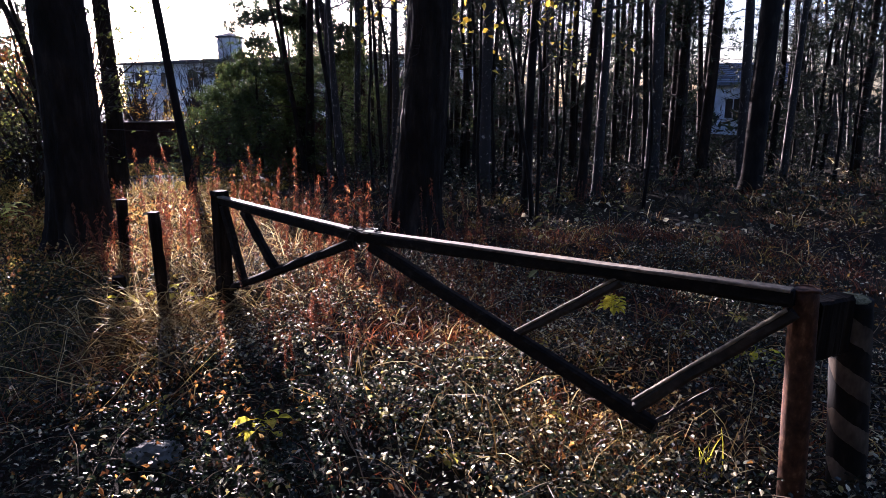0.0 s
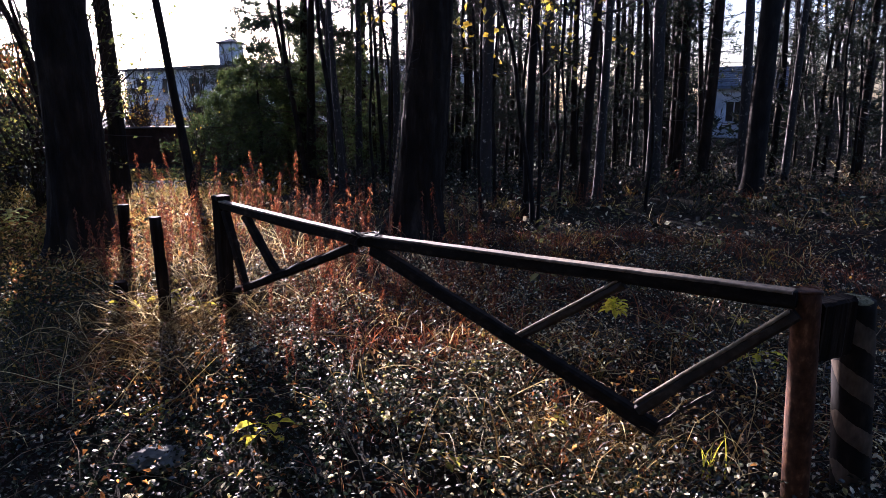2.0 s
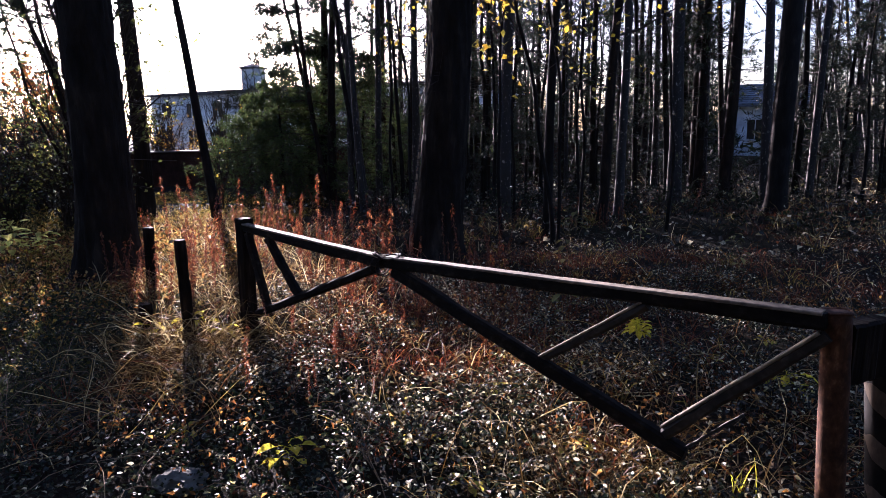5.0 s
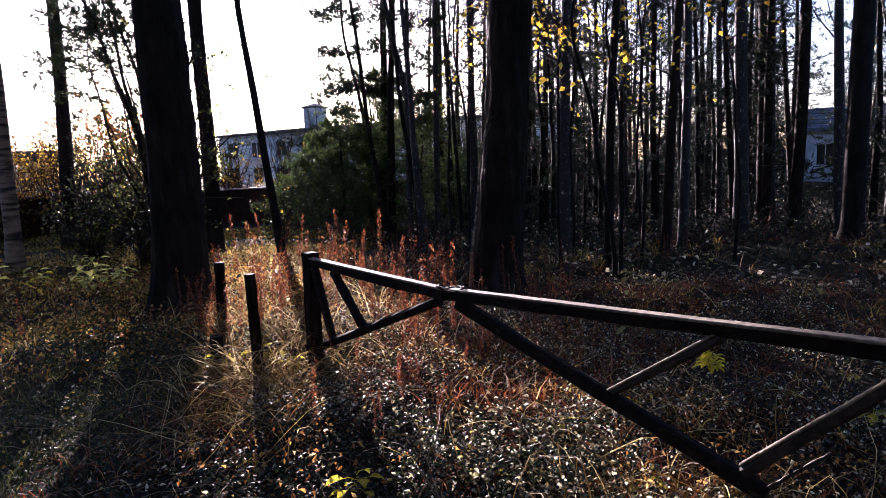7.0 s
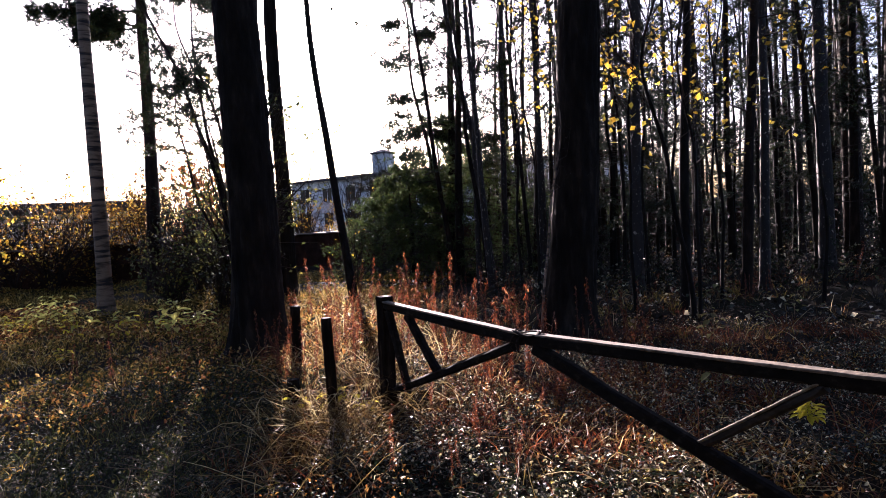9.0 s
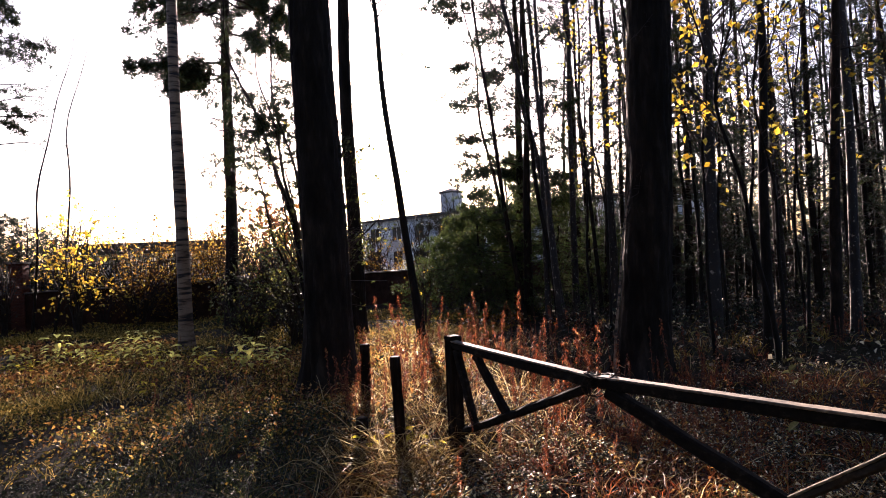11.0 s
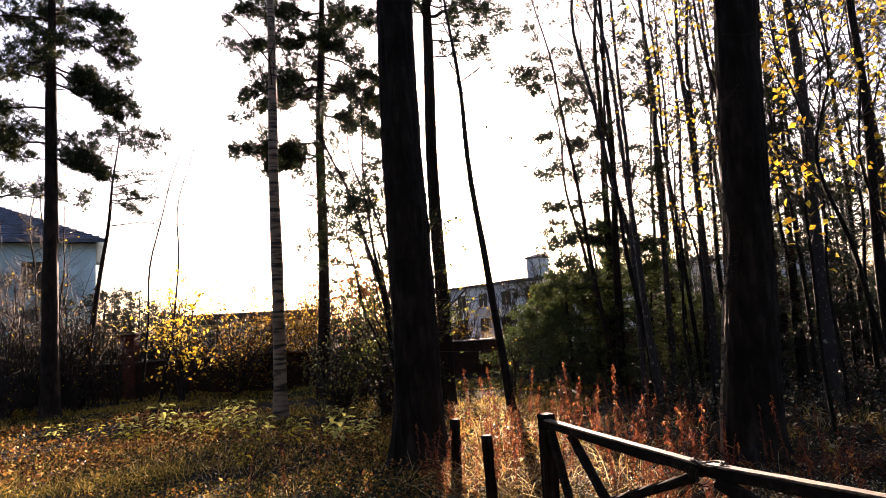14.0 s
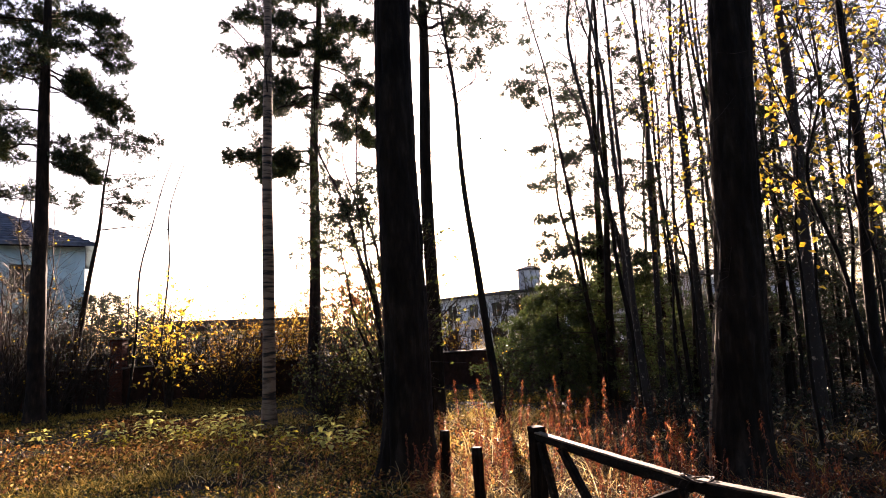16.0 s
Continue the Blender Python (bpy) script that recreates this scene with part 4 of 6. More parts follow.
def deep_wood():
    """The wood behind: alike trees, turned and scaled, thinning out with depth."""
    rng = np.random.RandomState(5)
    G = "deep woodland"
    kinds = [("pine", 15, 0.1, 66, 1.0, DARKP), ("pine", 13, 0.08, 60, 0.8, DARKP), ("birch", 14, 0.08, 30, 3.0, BIRCHW), ("birch", 12, 0.065, 28, 2.5, BIRCHW),
             ("spruce", 9, 0.09, 70, 0.5, "dark young spruce with drooping branches"), ("grey", 12, 0.07, 34, 1.5, SLIM), ("spruce", 6, 0.06, 56, 0.3, "dark young spruce with drooping branches")]
    share = [0.24, 0.2, 0.16, 0.12, 0.1, 0.1, 0.08]
    made, placed = {}, []
    tries = 0
    while len(placed) < 128 and tries < 6000:
        tries += 1
        d = rng.uniform(16, 48)
        az = radians(rng.uniform(-52, 9.5 if d > 19 else 4))
        x, y = -d * math.sin(az), d * math.cos(az)
        if any(math.hypot(x - u, y - w) < 1.1 + d * 0.02 for u, w in placed):
            continue
        if y > 18.5 + 0.56 * (x + 14) and x < 6:
            continue
        if 22.2 < -math.degrees(az) < 25.2 or 14.5 < x < 24 and 38 < y < 52:
            continue
        placed.append((x, y))
        k = rng.choice(7, p=share)
        kind, h, r, nb, low, label = kinds[k]
        if k not in made:
            made[k] = slender("woodland_tree", x, y, rng.normal(0, 0.02), rng.normal(0, 0.02), r, h, kind, 200 + k, label, low, nb, 24 if kind in ("birch", "grey") else 0, G, single=False)
        else:
            s = rng.uniform(0.8, 1.25)
            copy_thing(made[k], pose(x, y, ground_z(x, y), 0, 0, rng.uniform(0, 360)) @ Matrix.Scale(s, 4))


deep_wood()


def far_woods(name, label, az0, az1, d0, d1, count, seed, tall=1.0, low=9, high=16):
    rng = np.random.RandomState(seed)
    b, bt = Build(), Build()
    for k in range(count):
        d, az = rng.uniform(d0, d1), radians(rng.uniform(az0, az1))
        if -25.4 < math.degrees(az) < -22.2:
            continue
        x, y = -d * math.sin(az), d * math.cos(az)
        h, r = rng.uniform(low, high) * tall, rng.uniform(0.06, 0.13)
        tube(bt, [(x, y, -0.3), (x + rng.normal(0, 0.2), y, h * 0.5), (x + rng.normal(0, 0.4), y, h)], [r, r * 0.7, 0.02], 5)
        n = int(60 + 20 * (count < 150))
        z = rng.uniform(0.08, 1.0, n) ** 0.8 * h
        a, q = rng.uniform(0, 6.28, n), rng.uniform(0.1, 1.6, n) * (1.15 - z / h)
        q = q * tall
        needles(b, np.stack([x + np.cos(a) * q, y + np.sin(a) * q, z], -1), np.stack([np.cos(a), np.sin(a), 0.2 + 0 * a], -1), 5, 0.5, 0.12, rng, 0.8)
    o = tagged(b.ob(name, M_SPRUCE), label, "woods", kind="stuff")
    tagged(bt.ob("trunkwork", M_GREYBARK, o), kind="stuff")


far_woods("far_woods", "distant dark mixed wood behind the trunks", -56, 6, 50, 85, 52, 6)
far_woods("far_thicket", "dark young spruces far back in the wood", -56, 8, 30, 48, 150, 9, 1.0, 1.8, 3.4)
# unseen woods behind the viewer, added to cut the sky's fill light
far_woods("unseen_near_woods", "dark wood added out of view to block sky light", 98, 262, 4.5, 11, 70, 8, 1.6)
far_woods("unseen_outer_woods", "outer dark wood added out of view to block sky light", 80, 286, 9, 34, 210, 7, 1.35)


# ---- the barrier: two sagging timber gates, wired together ----
def timber(name, p0, p1, w, h, mat, parent=None, seed=0, label="", up=(0, 0, 1)):
    return beam(Build(), p0, p1, w, h, seed, up).ob(name, mat, parent, label)


def sunlit_cap(rail, p0, p1, w, h, seed):
    """A pale strip that paints sunlight onto the upper face of a timber."""
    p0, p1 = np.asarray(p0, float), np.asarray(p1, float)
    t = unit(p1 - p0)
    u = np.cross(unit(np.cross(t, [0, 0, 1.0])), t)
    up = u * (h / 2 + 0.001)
    beam(Build(), p0 + up + t * 0.01, p1 + up - t * 0.01, w + 0.005, 0.014, seed, (0, 0, 1), 0.004, 0.001, 40).ob("sunlit_face", M_SUNLIT, rail, "pale strip painted as the sunlit upper face")


L_END, R_END, MID = np.array([-1.75, 5.02, 0.875]), np.array([1.31, 2.35, 0.88]), np.array([-0.50, 3.93, 0.80])
AX = unit(np.array([R_END[0] - L_END[0], R_END[1] - L_END[1], 0]))

gate = new("barrier_gate")
tagged(gate, "weathered timber barrier gate with slanting struts", "gate", "barrier gates")
LIFT = np.array([0, 0, 0.017])
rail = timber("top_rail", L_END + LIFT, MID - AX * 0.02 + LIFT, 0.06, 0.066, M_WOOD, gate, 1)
sunlit_cap(rail, L_END + LIFT, MID - AX * 0.02 + LIFT, 0.06, 0.066, 21)
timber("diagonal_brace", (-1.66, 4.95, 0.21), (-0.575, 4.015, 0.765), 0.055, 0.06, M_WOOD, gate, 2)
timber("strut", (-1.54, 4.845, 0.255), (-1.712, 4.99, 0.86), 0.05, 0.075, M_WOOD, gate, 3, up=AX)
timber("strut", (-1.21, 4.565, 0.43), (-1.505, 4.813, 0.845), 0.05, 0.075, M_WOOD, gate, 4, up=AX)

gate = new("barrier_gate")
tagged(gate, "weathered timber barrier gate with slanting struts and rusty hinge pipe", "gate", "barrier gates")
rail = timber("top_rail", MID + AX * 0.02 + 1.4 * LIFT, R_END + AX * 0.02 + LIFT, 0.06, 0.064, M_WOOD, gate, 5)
sunlit_cap(rail, MID + AX * 0.02 + 1.4 * LIFT, R_END + AX * 0.02 + LIFT, 0.06, 0.064, 22)
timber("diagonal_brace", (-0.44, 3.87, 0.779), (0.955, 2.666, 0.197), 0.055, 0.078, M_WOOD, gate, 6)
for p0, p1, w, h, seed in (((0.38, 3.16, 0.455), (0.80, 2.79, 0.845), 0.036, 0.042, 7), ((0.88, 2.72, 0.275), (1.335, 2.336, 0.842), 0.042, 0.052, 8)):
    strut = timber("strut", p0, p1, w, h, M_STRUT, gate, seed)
    sunlit_cap(strut, p0, p1, w, h, 30 + seed)
timber("lath", (0.925, 2.682, 0.20), (1.13, 2.508, 0.455), 0.012, 0.012, M_STRUT, gate, 9, "thin split lath")
b = Build()
z = np.linspace(-0.25, 0.925, 26)
rng = np.random.RandomState(9)
line = np.stack([1.385 - 0.05 * (z - 0.9), 2.375 + 0 * z, z], -1)
tube(b, line, 0.052 + rng.normal(0, 0.0006, 26), 28)
pipe = b.ob("hinge_pipe", M_RUST, gate, "rust-brown iron pipe with an open top", True)
b = Build()
a = np.linspace(0, 2 * np.pi, 33)
tube(b, np.stack([1.385 + 0.05 * np.cos(a), 2.375 + 0.05 * np.sin(a), 0.926 + 0.003 * np.sin(3 * a)], -1), np.full(33, 0.006), 6)
b.ob("pipe_rim", M_RUST, pipe, "", True)
timber("hinge_block", (1.42, 2.385, 0.76), (1.60, 2.47, 0.755), 0.09, 0.24, M_POST, gate, 10)


def gate_post():
    p = timber("gate_post", (-1.775, 5.06, -0.3), (-1.765, 5.06, 0.94), 0.105, 0.11, M_POST, None, 11, "", (0.8, -0.6, 0))
    tagged(p, "square weathered timber gate post, dark and cracked", "post")
    c = beam(Build(), (-1.765, 5.06, 0.936), (-1.765, 5.06, 0.965), 0.115, 0.12, 12, (0.8, -0.6, 0), 0.02, 0.006, 3)
    c.ob("post_top", M_POST, p, "worn end grain")


gate_post()


def striped_post():
    rng = np.random.RandomState(14)
    x, y, r = 1.665, 2.53, 0.076
    z = np.linspace(-0.3, 0.84, 40)
    rough = 1 + rng.normal(0, 0.006, (40, 40))
    p = tube(Build(), np.stack([x - 0.1 * (z - 0.9), y + 0 * z, z], -1), np.full(40, r), 40, rough).ob("striped_post", M_BLACK, smooth=True)
    tagged(p, "round black post with worn white diagonal stripes and mossy top", "post")
    for k in range(4):
        a = np.linspace(-0.35, math.pi + 0.5, 30) + math.pi
        b = Build()
        z0 = 0.70 - 0.225 * k - 0.05 * (a - a.mean())
        wid = np.clip(np.minimum(np.arange(30), np.arange(30)[::-1]) / 5, 0.15, 1) * 0.052 + rng.normal(0, 0.002, 30)
        rows = []
        for f in (-1, -0.5, 0, 0.5, 1):
            zz = z0 + f * wid
            rr = r * 1.012 + 0.0015
            rows.append(np.stack([x - 0.1 * (zz - 0.9) + rr * np.cos(a), y + rr * np.sin(a), zz], -1))
        v = np.concatenate(rows)
        i, j = np.meshgrid(np.arange(4), np.arange(29), indexing="ij")
        b.add(v, np.stack([i * 30 + j, i * 30 + j + 1, (i + 1) * 30 + j + 1, (i + 1) * 30 + j], -1).reshape(-1, 4))
        b.ob("painted_stripe", M_WHITE, p, "worn white paint stripe", True)
    b = Build()
    n = 26
    for k in range(6):
        f = k / 5
        a = np.arange(n) * 2 * np.pi / n
        rr = (1 - f ** 2) ** 0.5 * 0.076 + 0.002
        b.add(np.stack([x + rr * np.cos(a), y + rr * np.sin(a), 0.837 + 0.022 * f + rng.normal(0, 0.003, n)], -1))
    i, j = np.meshgrid(np.arange(5), np.arange(n), indexing="ij")
    b.q.append(np.stack([i * n + j, i * n + (j + 1) % n, (i + 1) * n + (j + 1) % n, (i + 1) * n + j], -1).reshape(-1, 4))
    b.ob("moss_cap", M_MOSS, p, "pale dry moss", True)


striped_post()


def wire_loop():
    """Wire wound round both rail ends where the gates meet."""
    b = Build()
    for k, (du, dz, ph) in enumerate(((0.0, 0.0, 0.0), (0.025, 0.005, 0.5))):
        a = np.linspace(0, 2 * np.pi, 41)
        n = np.array([-AX[1], AX[0], 0])
        c = MID + np.array([0, 0, 0.062 + dz]) + AX * du
        p = c + np.outer(0.10 * np.cos(a), AX) + np.outer(0.055 * np.sin(a), n) + np.outer(0.012 * np.sin(2 * a + ph), [0, 0, 1])
        tube(b, p, np.full(41, 0.0055), 6)
        a2 = np.linspace(0, 2 * np.pi, 41)
        c = MID + AX * (0.05 * (k - 1)) + np.array([0, 0, -0.005])
        p = c + np.outer(0.066 * np.sin(a2), n) + np.outer(0.062 * np.cos(a2), [0, 0, 1]) + np.outer(0.02 * np.sin(a2 + ph), AX)
        tube(b, p, np.full(41, 0.0035), 6)
    tagged(b.ob("wire_loop", M_WIRE, smooth=True), "rusty wire wound round the meeting rail ends", "wire")


wire_loop()


def old_stake(x, y, h, r, lean, seed, top_mat):
    rng = np.random.RandomState(seed)
    z = np.linspace(-0.25, h, 16)
    p = tube(Build(), np.stack([x + lean * z, y + 0 * z, z + ground_z(x, y)], -1), r * (1 + rng.normal(0, 0.03, 16)), 14, 1 + rng.normal(0, 0.03, (16, 14))).ob("old_stake", M_POST, smooth=True)
    tagged(p, "old rotting round wooden stake in dry grass", "post", "old stakes")
    zt = h + float(ground_z(x, y))
    tube(Build(), [(x + lean * h, y, zt - 0.004), (x + lean * h, y, zt + 0.012)], [r * 1.02, r * 0.93], 14).ob("stake_top", top_mat, p, "weathered cut end")


old_stake(-2.155, 4.78, 0.83, 0.043, -0.02, 1, M_POST)
old_stake(-3.28, 6.50, 0.68, 0.055, 0.02, 2, M_POST)
old_stake(-2.64, 5.06, 0.26, 0.052, 0.03, 3, M_POST)


# ---- shrubs and saplings ----
def shrub(name, x, y, h, spread, stems, nleaf, lsize, mat, seed, label, tilt=0.25, low=0.25, group=""):
    """Stems that fan out from one foot, with twigs and leaves."""
    rng = np.random.RandomState(seed)
    o = empty(name, x, y)
    tagged(o, label, "shrub", group)
    bt, bl = Build(), Build()
    ends = []
    for k in range(stems):
        bw = Build()
        a = rng.uniform(0, 6.28)
        d = np.array([math.cos(a), math.sin(a), 0]) * spread * rng.uniform(0.15, 1.0)
        hh = h * rng.uniform(0.55, 1.05)
        s = np.linspace(0, 1, 6)[:, None]
        line = np.array([0, 0, -0.05]) + rng.normal(0, 0.06, 3) * [1, 1, 0] + d * s ** 1.3 + np.array([0, 0, hh]) * s + rng.normal(0, 0.03 * h, (6, 3)) * s
        tube(bw, line, (0.008 + 0.006 * h) * (1 - 0.85 * s[:, 0]), 5)
        for j in range(9):
            f = rng.uniform(low, 1.0)
            p = np.array([np.interp(f, s[:, 0], line[:, c]) for c in range(3)])
            w = unit(d / max(spread, 0.01) * 0.6 + rng.normal(0, 0.6, 3) + [0, 0, 0.5])
            L = h * rng.uniform(0.1, 0.32)
            tube(bt, np.stack([p, p + w * L]), [0.008, 0.003], 3)
            ends.append(p + w * L * rng.uniform(0.2, 1.05, (6, 1)))
        bw.ob("stem", M_TWIG, o)
    tagged(bt.ob("branchwork", M_TWIG, o), kind="stuff")
    ends = np.concatenate(ends)
    if nleaf:
        leaves(bl, ends[rng.randint(0, len(ends), nleaf)] + rng.normal(0, 0.05, (nleaf, 3)), rng.uniform(0.6, 1.2, nleaf) * lsize, rng, None, 1.2, 0.7)
        bl.ob("foliage", mat, o)
    return o


WB = "shrubs along the wall"
YB = "leggy shrub with sparse yellow autumn leaves"
shrub("yellow_shrub", -18.95, 16.33, 3.9, 1.3, 20, 600, 0.1, M_YELLOW, 1, YB, low=0.35, group=WB)
shrub("yellow_shrub", -16.91, 17.81, 3.0, 2.1, 22, 1000, 0.075, M_GOLD, 2, YB, low=0.35, group=WB)
shrub("yellow_shrub", -15.43, 19.32, 3.5, 2.1, 22, 1000, 0.075, M_GOLD, 3, YB, low=0.35, group=WB)
shrub("yellow_shrub", -21.32, 15.58, 2.6, 2.0, 18, 500, 0.07, M_GOLD, 4, YB, low=0.35, group=WB)
shrub("yellow_shrub", -12.43, 20.20, 2.9, 1.4, 22, 900, 0.085, M_GOLD, 5, YB, low=0.35, group=WB)
shrub("yellow_shrub", -7.30, 23.40, 2.9, 1.7, 16, 160, 0.075, M_GOLD, 6, YB, low=0.35, group=WB)
shrub("yellow_shrub", -9.68, 22.42, 2.7, 1.5, 16, 700, 0.08, M_GOLD, 7, YB, low=0.35, group=WB)
shrub("yellow_shrub", -15.79, 18.32, 2.4, 2.0, 20, 700, 0.075, M_GOLD, 71, YB, low=0.35, group=WB)
shrub("yellow_shrub", -13.1, 17.5, 2.8, 1.9, 28, 1300, 0.09, M_GOLD, 72, YB, low=0.12, group=WB)
shrub("yellow_shrub", -16.7, 15.8, 2.1, 1.6, 18, 420, 0.075, M_GOLD, 73, YB, low=0.35, group=WB)
shrub("yellow_sapling", -15.39, 13.67, 3.6, 1.1, 14, 520, 0.12, M_YELLOW, 21, "slender sapling with large bright yellow leaves by the wall", low=0.28, group=WB)
shrub("yellow_shrub", -14.03, 18.33, 3.8, 1.7, 28, 2000, 0.09, M_GOLD, 22, YB, low=0.3, group=WB)
shrub("yellow_shrub", -15.03, 17.25, 2.6, 1.6, 24, 1000, 0.085, M_GOLD, 23, YB, low=0.12, group=WB)
shrub("arching_shrub", -15.23, 15.71, 3.0, 2.3, 34, 1300, 0.095, M_GOLD, 19, "wide dark shrub with arching twigs and few gold leaves", tilt=0.4, low=0.15, group=WB)
for k, (x, y) in enumerate(((-18.0, 11.9), (-17.7, 12.6), (-18.5, 11.2), (-18.9, 10.5), (-19.4, 12.2), (-17.2, 12.9))):
    shrub("sapling_thicket", x, y, 4.2 - 0.6 * (k % 3), 0.75, 12, 40, 0.07, M_GOLD, 180 + k, "close dark clump of straight thin saplings", group="sapling clumps by the wall")
shrub("orange_shrub", -13.25, 19.9, 4.1, 1.5, 34, 2400, 0.16, M_ORANGE, 8, "dense rust-orange autumn shrub behind the wall", group=WB)
shrub("bare_shrub", -6.3, 10.9, 4.6, 1.5, 15, 1100, 0.075, M_GREENLEAF, 9, "tall shrub with dark fanning stems and dull green leaves")
shrub("bare_shrub", -7.7, 12.3, 3.6, 1.4, 16, 900, 0.075, M_GREENLEAF, 10, "tall shrub with dark fanning stems and dull green leaves")
shrub("bare_shrub", -5.6, 14.6, 1.5, 0.8, 10, 30, 0.06, M_YELLOW, 11, "bare twiggy shrub near the wall")
shrub("bare_shrub", -7.9, 13.0, 1.9, 1.2, 24, 900, 0.08, M_GREENLEAF, 18, "dark leafy shrub beside the old tree")
shrub("bare_shrub", -8.6, 11.9, 1.7, 1.3, 28, 800, 0.08, M_GREENLEAF, 12, "low dark thicket of twigs")
shrub("dark_shrub", -9.4, 14.2, 2.5, 1.5, 36, 1300, 0.085, M_DARKLEAF, 14, "dense dark shrub between the birch and the old tree", low=0.15)
shrub("bare_shrub", -7.0, 11.2, 1.5, 1.2, 20, 260, 0.07, M_COVER, 13, "low dark thicket of twigs")
for k, (x, y, h) in enumerate(((-19.0, 11.4, 4.2), (-21.4, 12.2, 4.6), (-23.4, 12.4, 5.2), (-18.2, 10.4, 2.6), (-20.4, 9.6, 3.6), (-22.6, 10.4, 4.6))):
    shrub("bare_shrub", x, y, h * 0.9, 1.7, 15, 70, 0.07, M_GOLD, 160 + k, "dense dark twiggy shrub near the wall", group=WB)
shrub("bare_shrub", -17.8, 12.0, 2.6, 1.4, 16, 60, 0.07, M_YELLOW, 15, "bare twiggy shrub near the wall", group=WB)
shrub("bare_shrub", -20.3, 11.6, 3.2, 1.6, 18, 60, 0.07, M_YELLOW, 16, "bare twiggy shrub near the wall", group=WB)
shrub("bare_shrub", -22.0, 13.0, 4.6, 1.8, 20, 70, 0.07, M_YELLOW, 17, "bare twiggy shrub near the wall", group=WB)
for k, (x, y, h) in enumerate(((-24.2, 15.4, 4.0), (-22.2, 16.2, 3.8), (-21.3, 17.0, 3.7), (-20.4, 17.8, 3.2), (-26.5, 15.5, 5.0), (-23.2, 17.4, 4.2), (-12.5, 24.5, 3.2), (-9.0, 27.0, 3.6), (-5.5, 28.0, 4.0))):
    slender("young_spruce", x, y, 0, 0, 0.06, h, "spruce", 90 + k, "dark young spruce behind the boundary wall", 0.3, 66, 0, "spruces behind the wall", 0.05, 2.0)
for k, (x, y, h) in enumerate(((-23.6, 16.0, 3.0), (-22.3, 17.0, 3.2), (-21.0, 17.8, 2.9), (-19.6, 18.3, 2.6), (-25.3, 15.7, 3.2), (-18.4, 18.7, 2.3))):
    shrub("evergreen_shrub", x, y, h, 1.1, 18, 2200, 0.12, M_DARKLEAF, 240 + k, "dense dark evergreen shrub behind the boundary wall", low=0.2, group="evergreens behind the wall")
for k, (x, y, h) in enumerate(((-4.6, 16.4, 3.1), (-3.4, 16.8, 4.3), (-5.4, 17.2, 2.4), (-2.7, 17.6, 3.7), (-1.9, 20.2, 2.4), (0.2, 22.6, 2.8))):
    slender("young_pine", x, y, 0, 0, 0.055, h, "spruce", 97 + k, "bushy dark green young pine", 0.3, 110, 0, "young pines", 0.05, 1.3)

for k, (x, y, h) in enumerate(((-11.0, 23.6, 3.2), (-9.2, 24.4, 3.4), (-7.4, 25.6, 4.2), (-5.8, 26.0, 4.8), (-4.0, 26.8, 4.6), (-12.8, 22.6, 3.0), (-8.4, 27.5, 4.2), (-2.4, 27.6, 4.8))):
    shrub("bare_shrub", x, y, h * 1.12, 1.5, 36, 70, 0.06, M_COVER, 60 + k, "tall bare thicket behind the boundary wall", group="thicket behind the wall")

for k, (x, y, h) in enumerate(((-20.6, 12.9, 7.5), (-22.3, 13.6, 8.0), (-21.2, 10.6, 7.0), (-24.0, 15.6, 7.5))):
    slender("bare_tree", x, y, 0.02, 0.01, 0.05, h, "grey", 140 + k, "bare thin tree with many fine twigs by the wall", 1.0, 56, 30, "bare trees by the wall", 0.2, 0.9)

for k, (lx, ly, r, h) in enumerate(((-0.2, -0.13, 0.055, 6.0), (-0.14, -0.08, 0.05, 5.6), (-0.08, -0.02, 0.045, 6.2), (-0.27, -0.1, 0.035, 4.6))):
    slender("fanning_tree", -6.25 - 0.1 * k, 10.75 + 0.08 * k, lx * 0.85, ly * 0.85, r, h * 1.1, "pine" if k % 2 else "grey", 150 + k, "dark thin stem fanning out beside the old tree", 2.4, 40, 0, "fanning stems", 0.2, 0.7)

slender("young_pine", -4.05, 17.06, 0.02, 0, 0.06, 4.2, "pine", 103, "bushy green young pine at the wood's edge", 0.9, 54, 0, "young pines", 0.1, 0.7)
# understorey of thin young conifers in the wood
rng = np.random.RandomState(77)
for k in range(5):
    x, y = ((0.5, 15.2), (1.9, 16.0), (3.6, 15.2), (5.2, 18.4), (9.6, 16.4))[k]
    first = slender("understorey_spruce", x, y, rng.normal(0, 0.02), 0, 0.05, 6.6 + 0.6 * k, "spruce", 170 + k, "thin dark spruce with ragged level branches in the wood", 0.9, 50, 0, "young spruces in the wood", 0.15, 0.8, False)
    for j in range(4):
        az, dist = radians(rng.uniform(-19, 4) if j < 3 else rng.uniform(-33, -27)), rng.uniform(14, 23)
        x, y = -dist * math.sin(az), dist * math.cos(az)
        copy_thing(first, pose(x, y, ground_z(x, y), 0, 0, rng.uniform(0, 360)) @ Matrix.Scale(rng.uniform(0.55, 1.15), 4))

# thin saplings that still hold yellow leaves
for k, (x, y, h, n) in enumerate(((0.55, 9.6, 6.8, 260), (-0.95, 11.2, 6.8, 170), (1.9, 10.6, 6.4, 280), (-1.35, 12.4, 7.0, 160), (3.2, 10.2, 5.5, 160), (0.9, 11.6, 7.5, 260), (1.3, 8.9, 6.0, 200), (2.2, 12.4, 7.5, 220))):
    slender("aspen_sapling", x, y, 0.01 * (k % 3 - 1), 0, 0.026, h, "grey", 120 + k, "thin sapling with scattered bright yellow leaves", 2.2, 30, n, "yellow saplings", 0.2, 0.75)


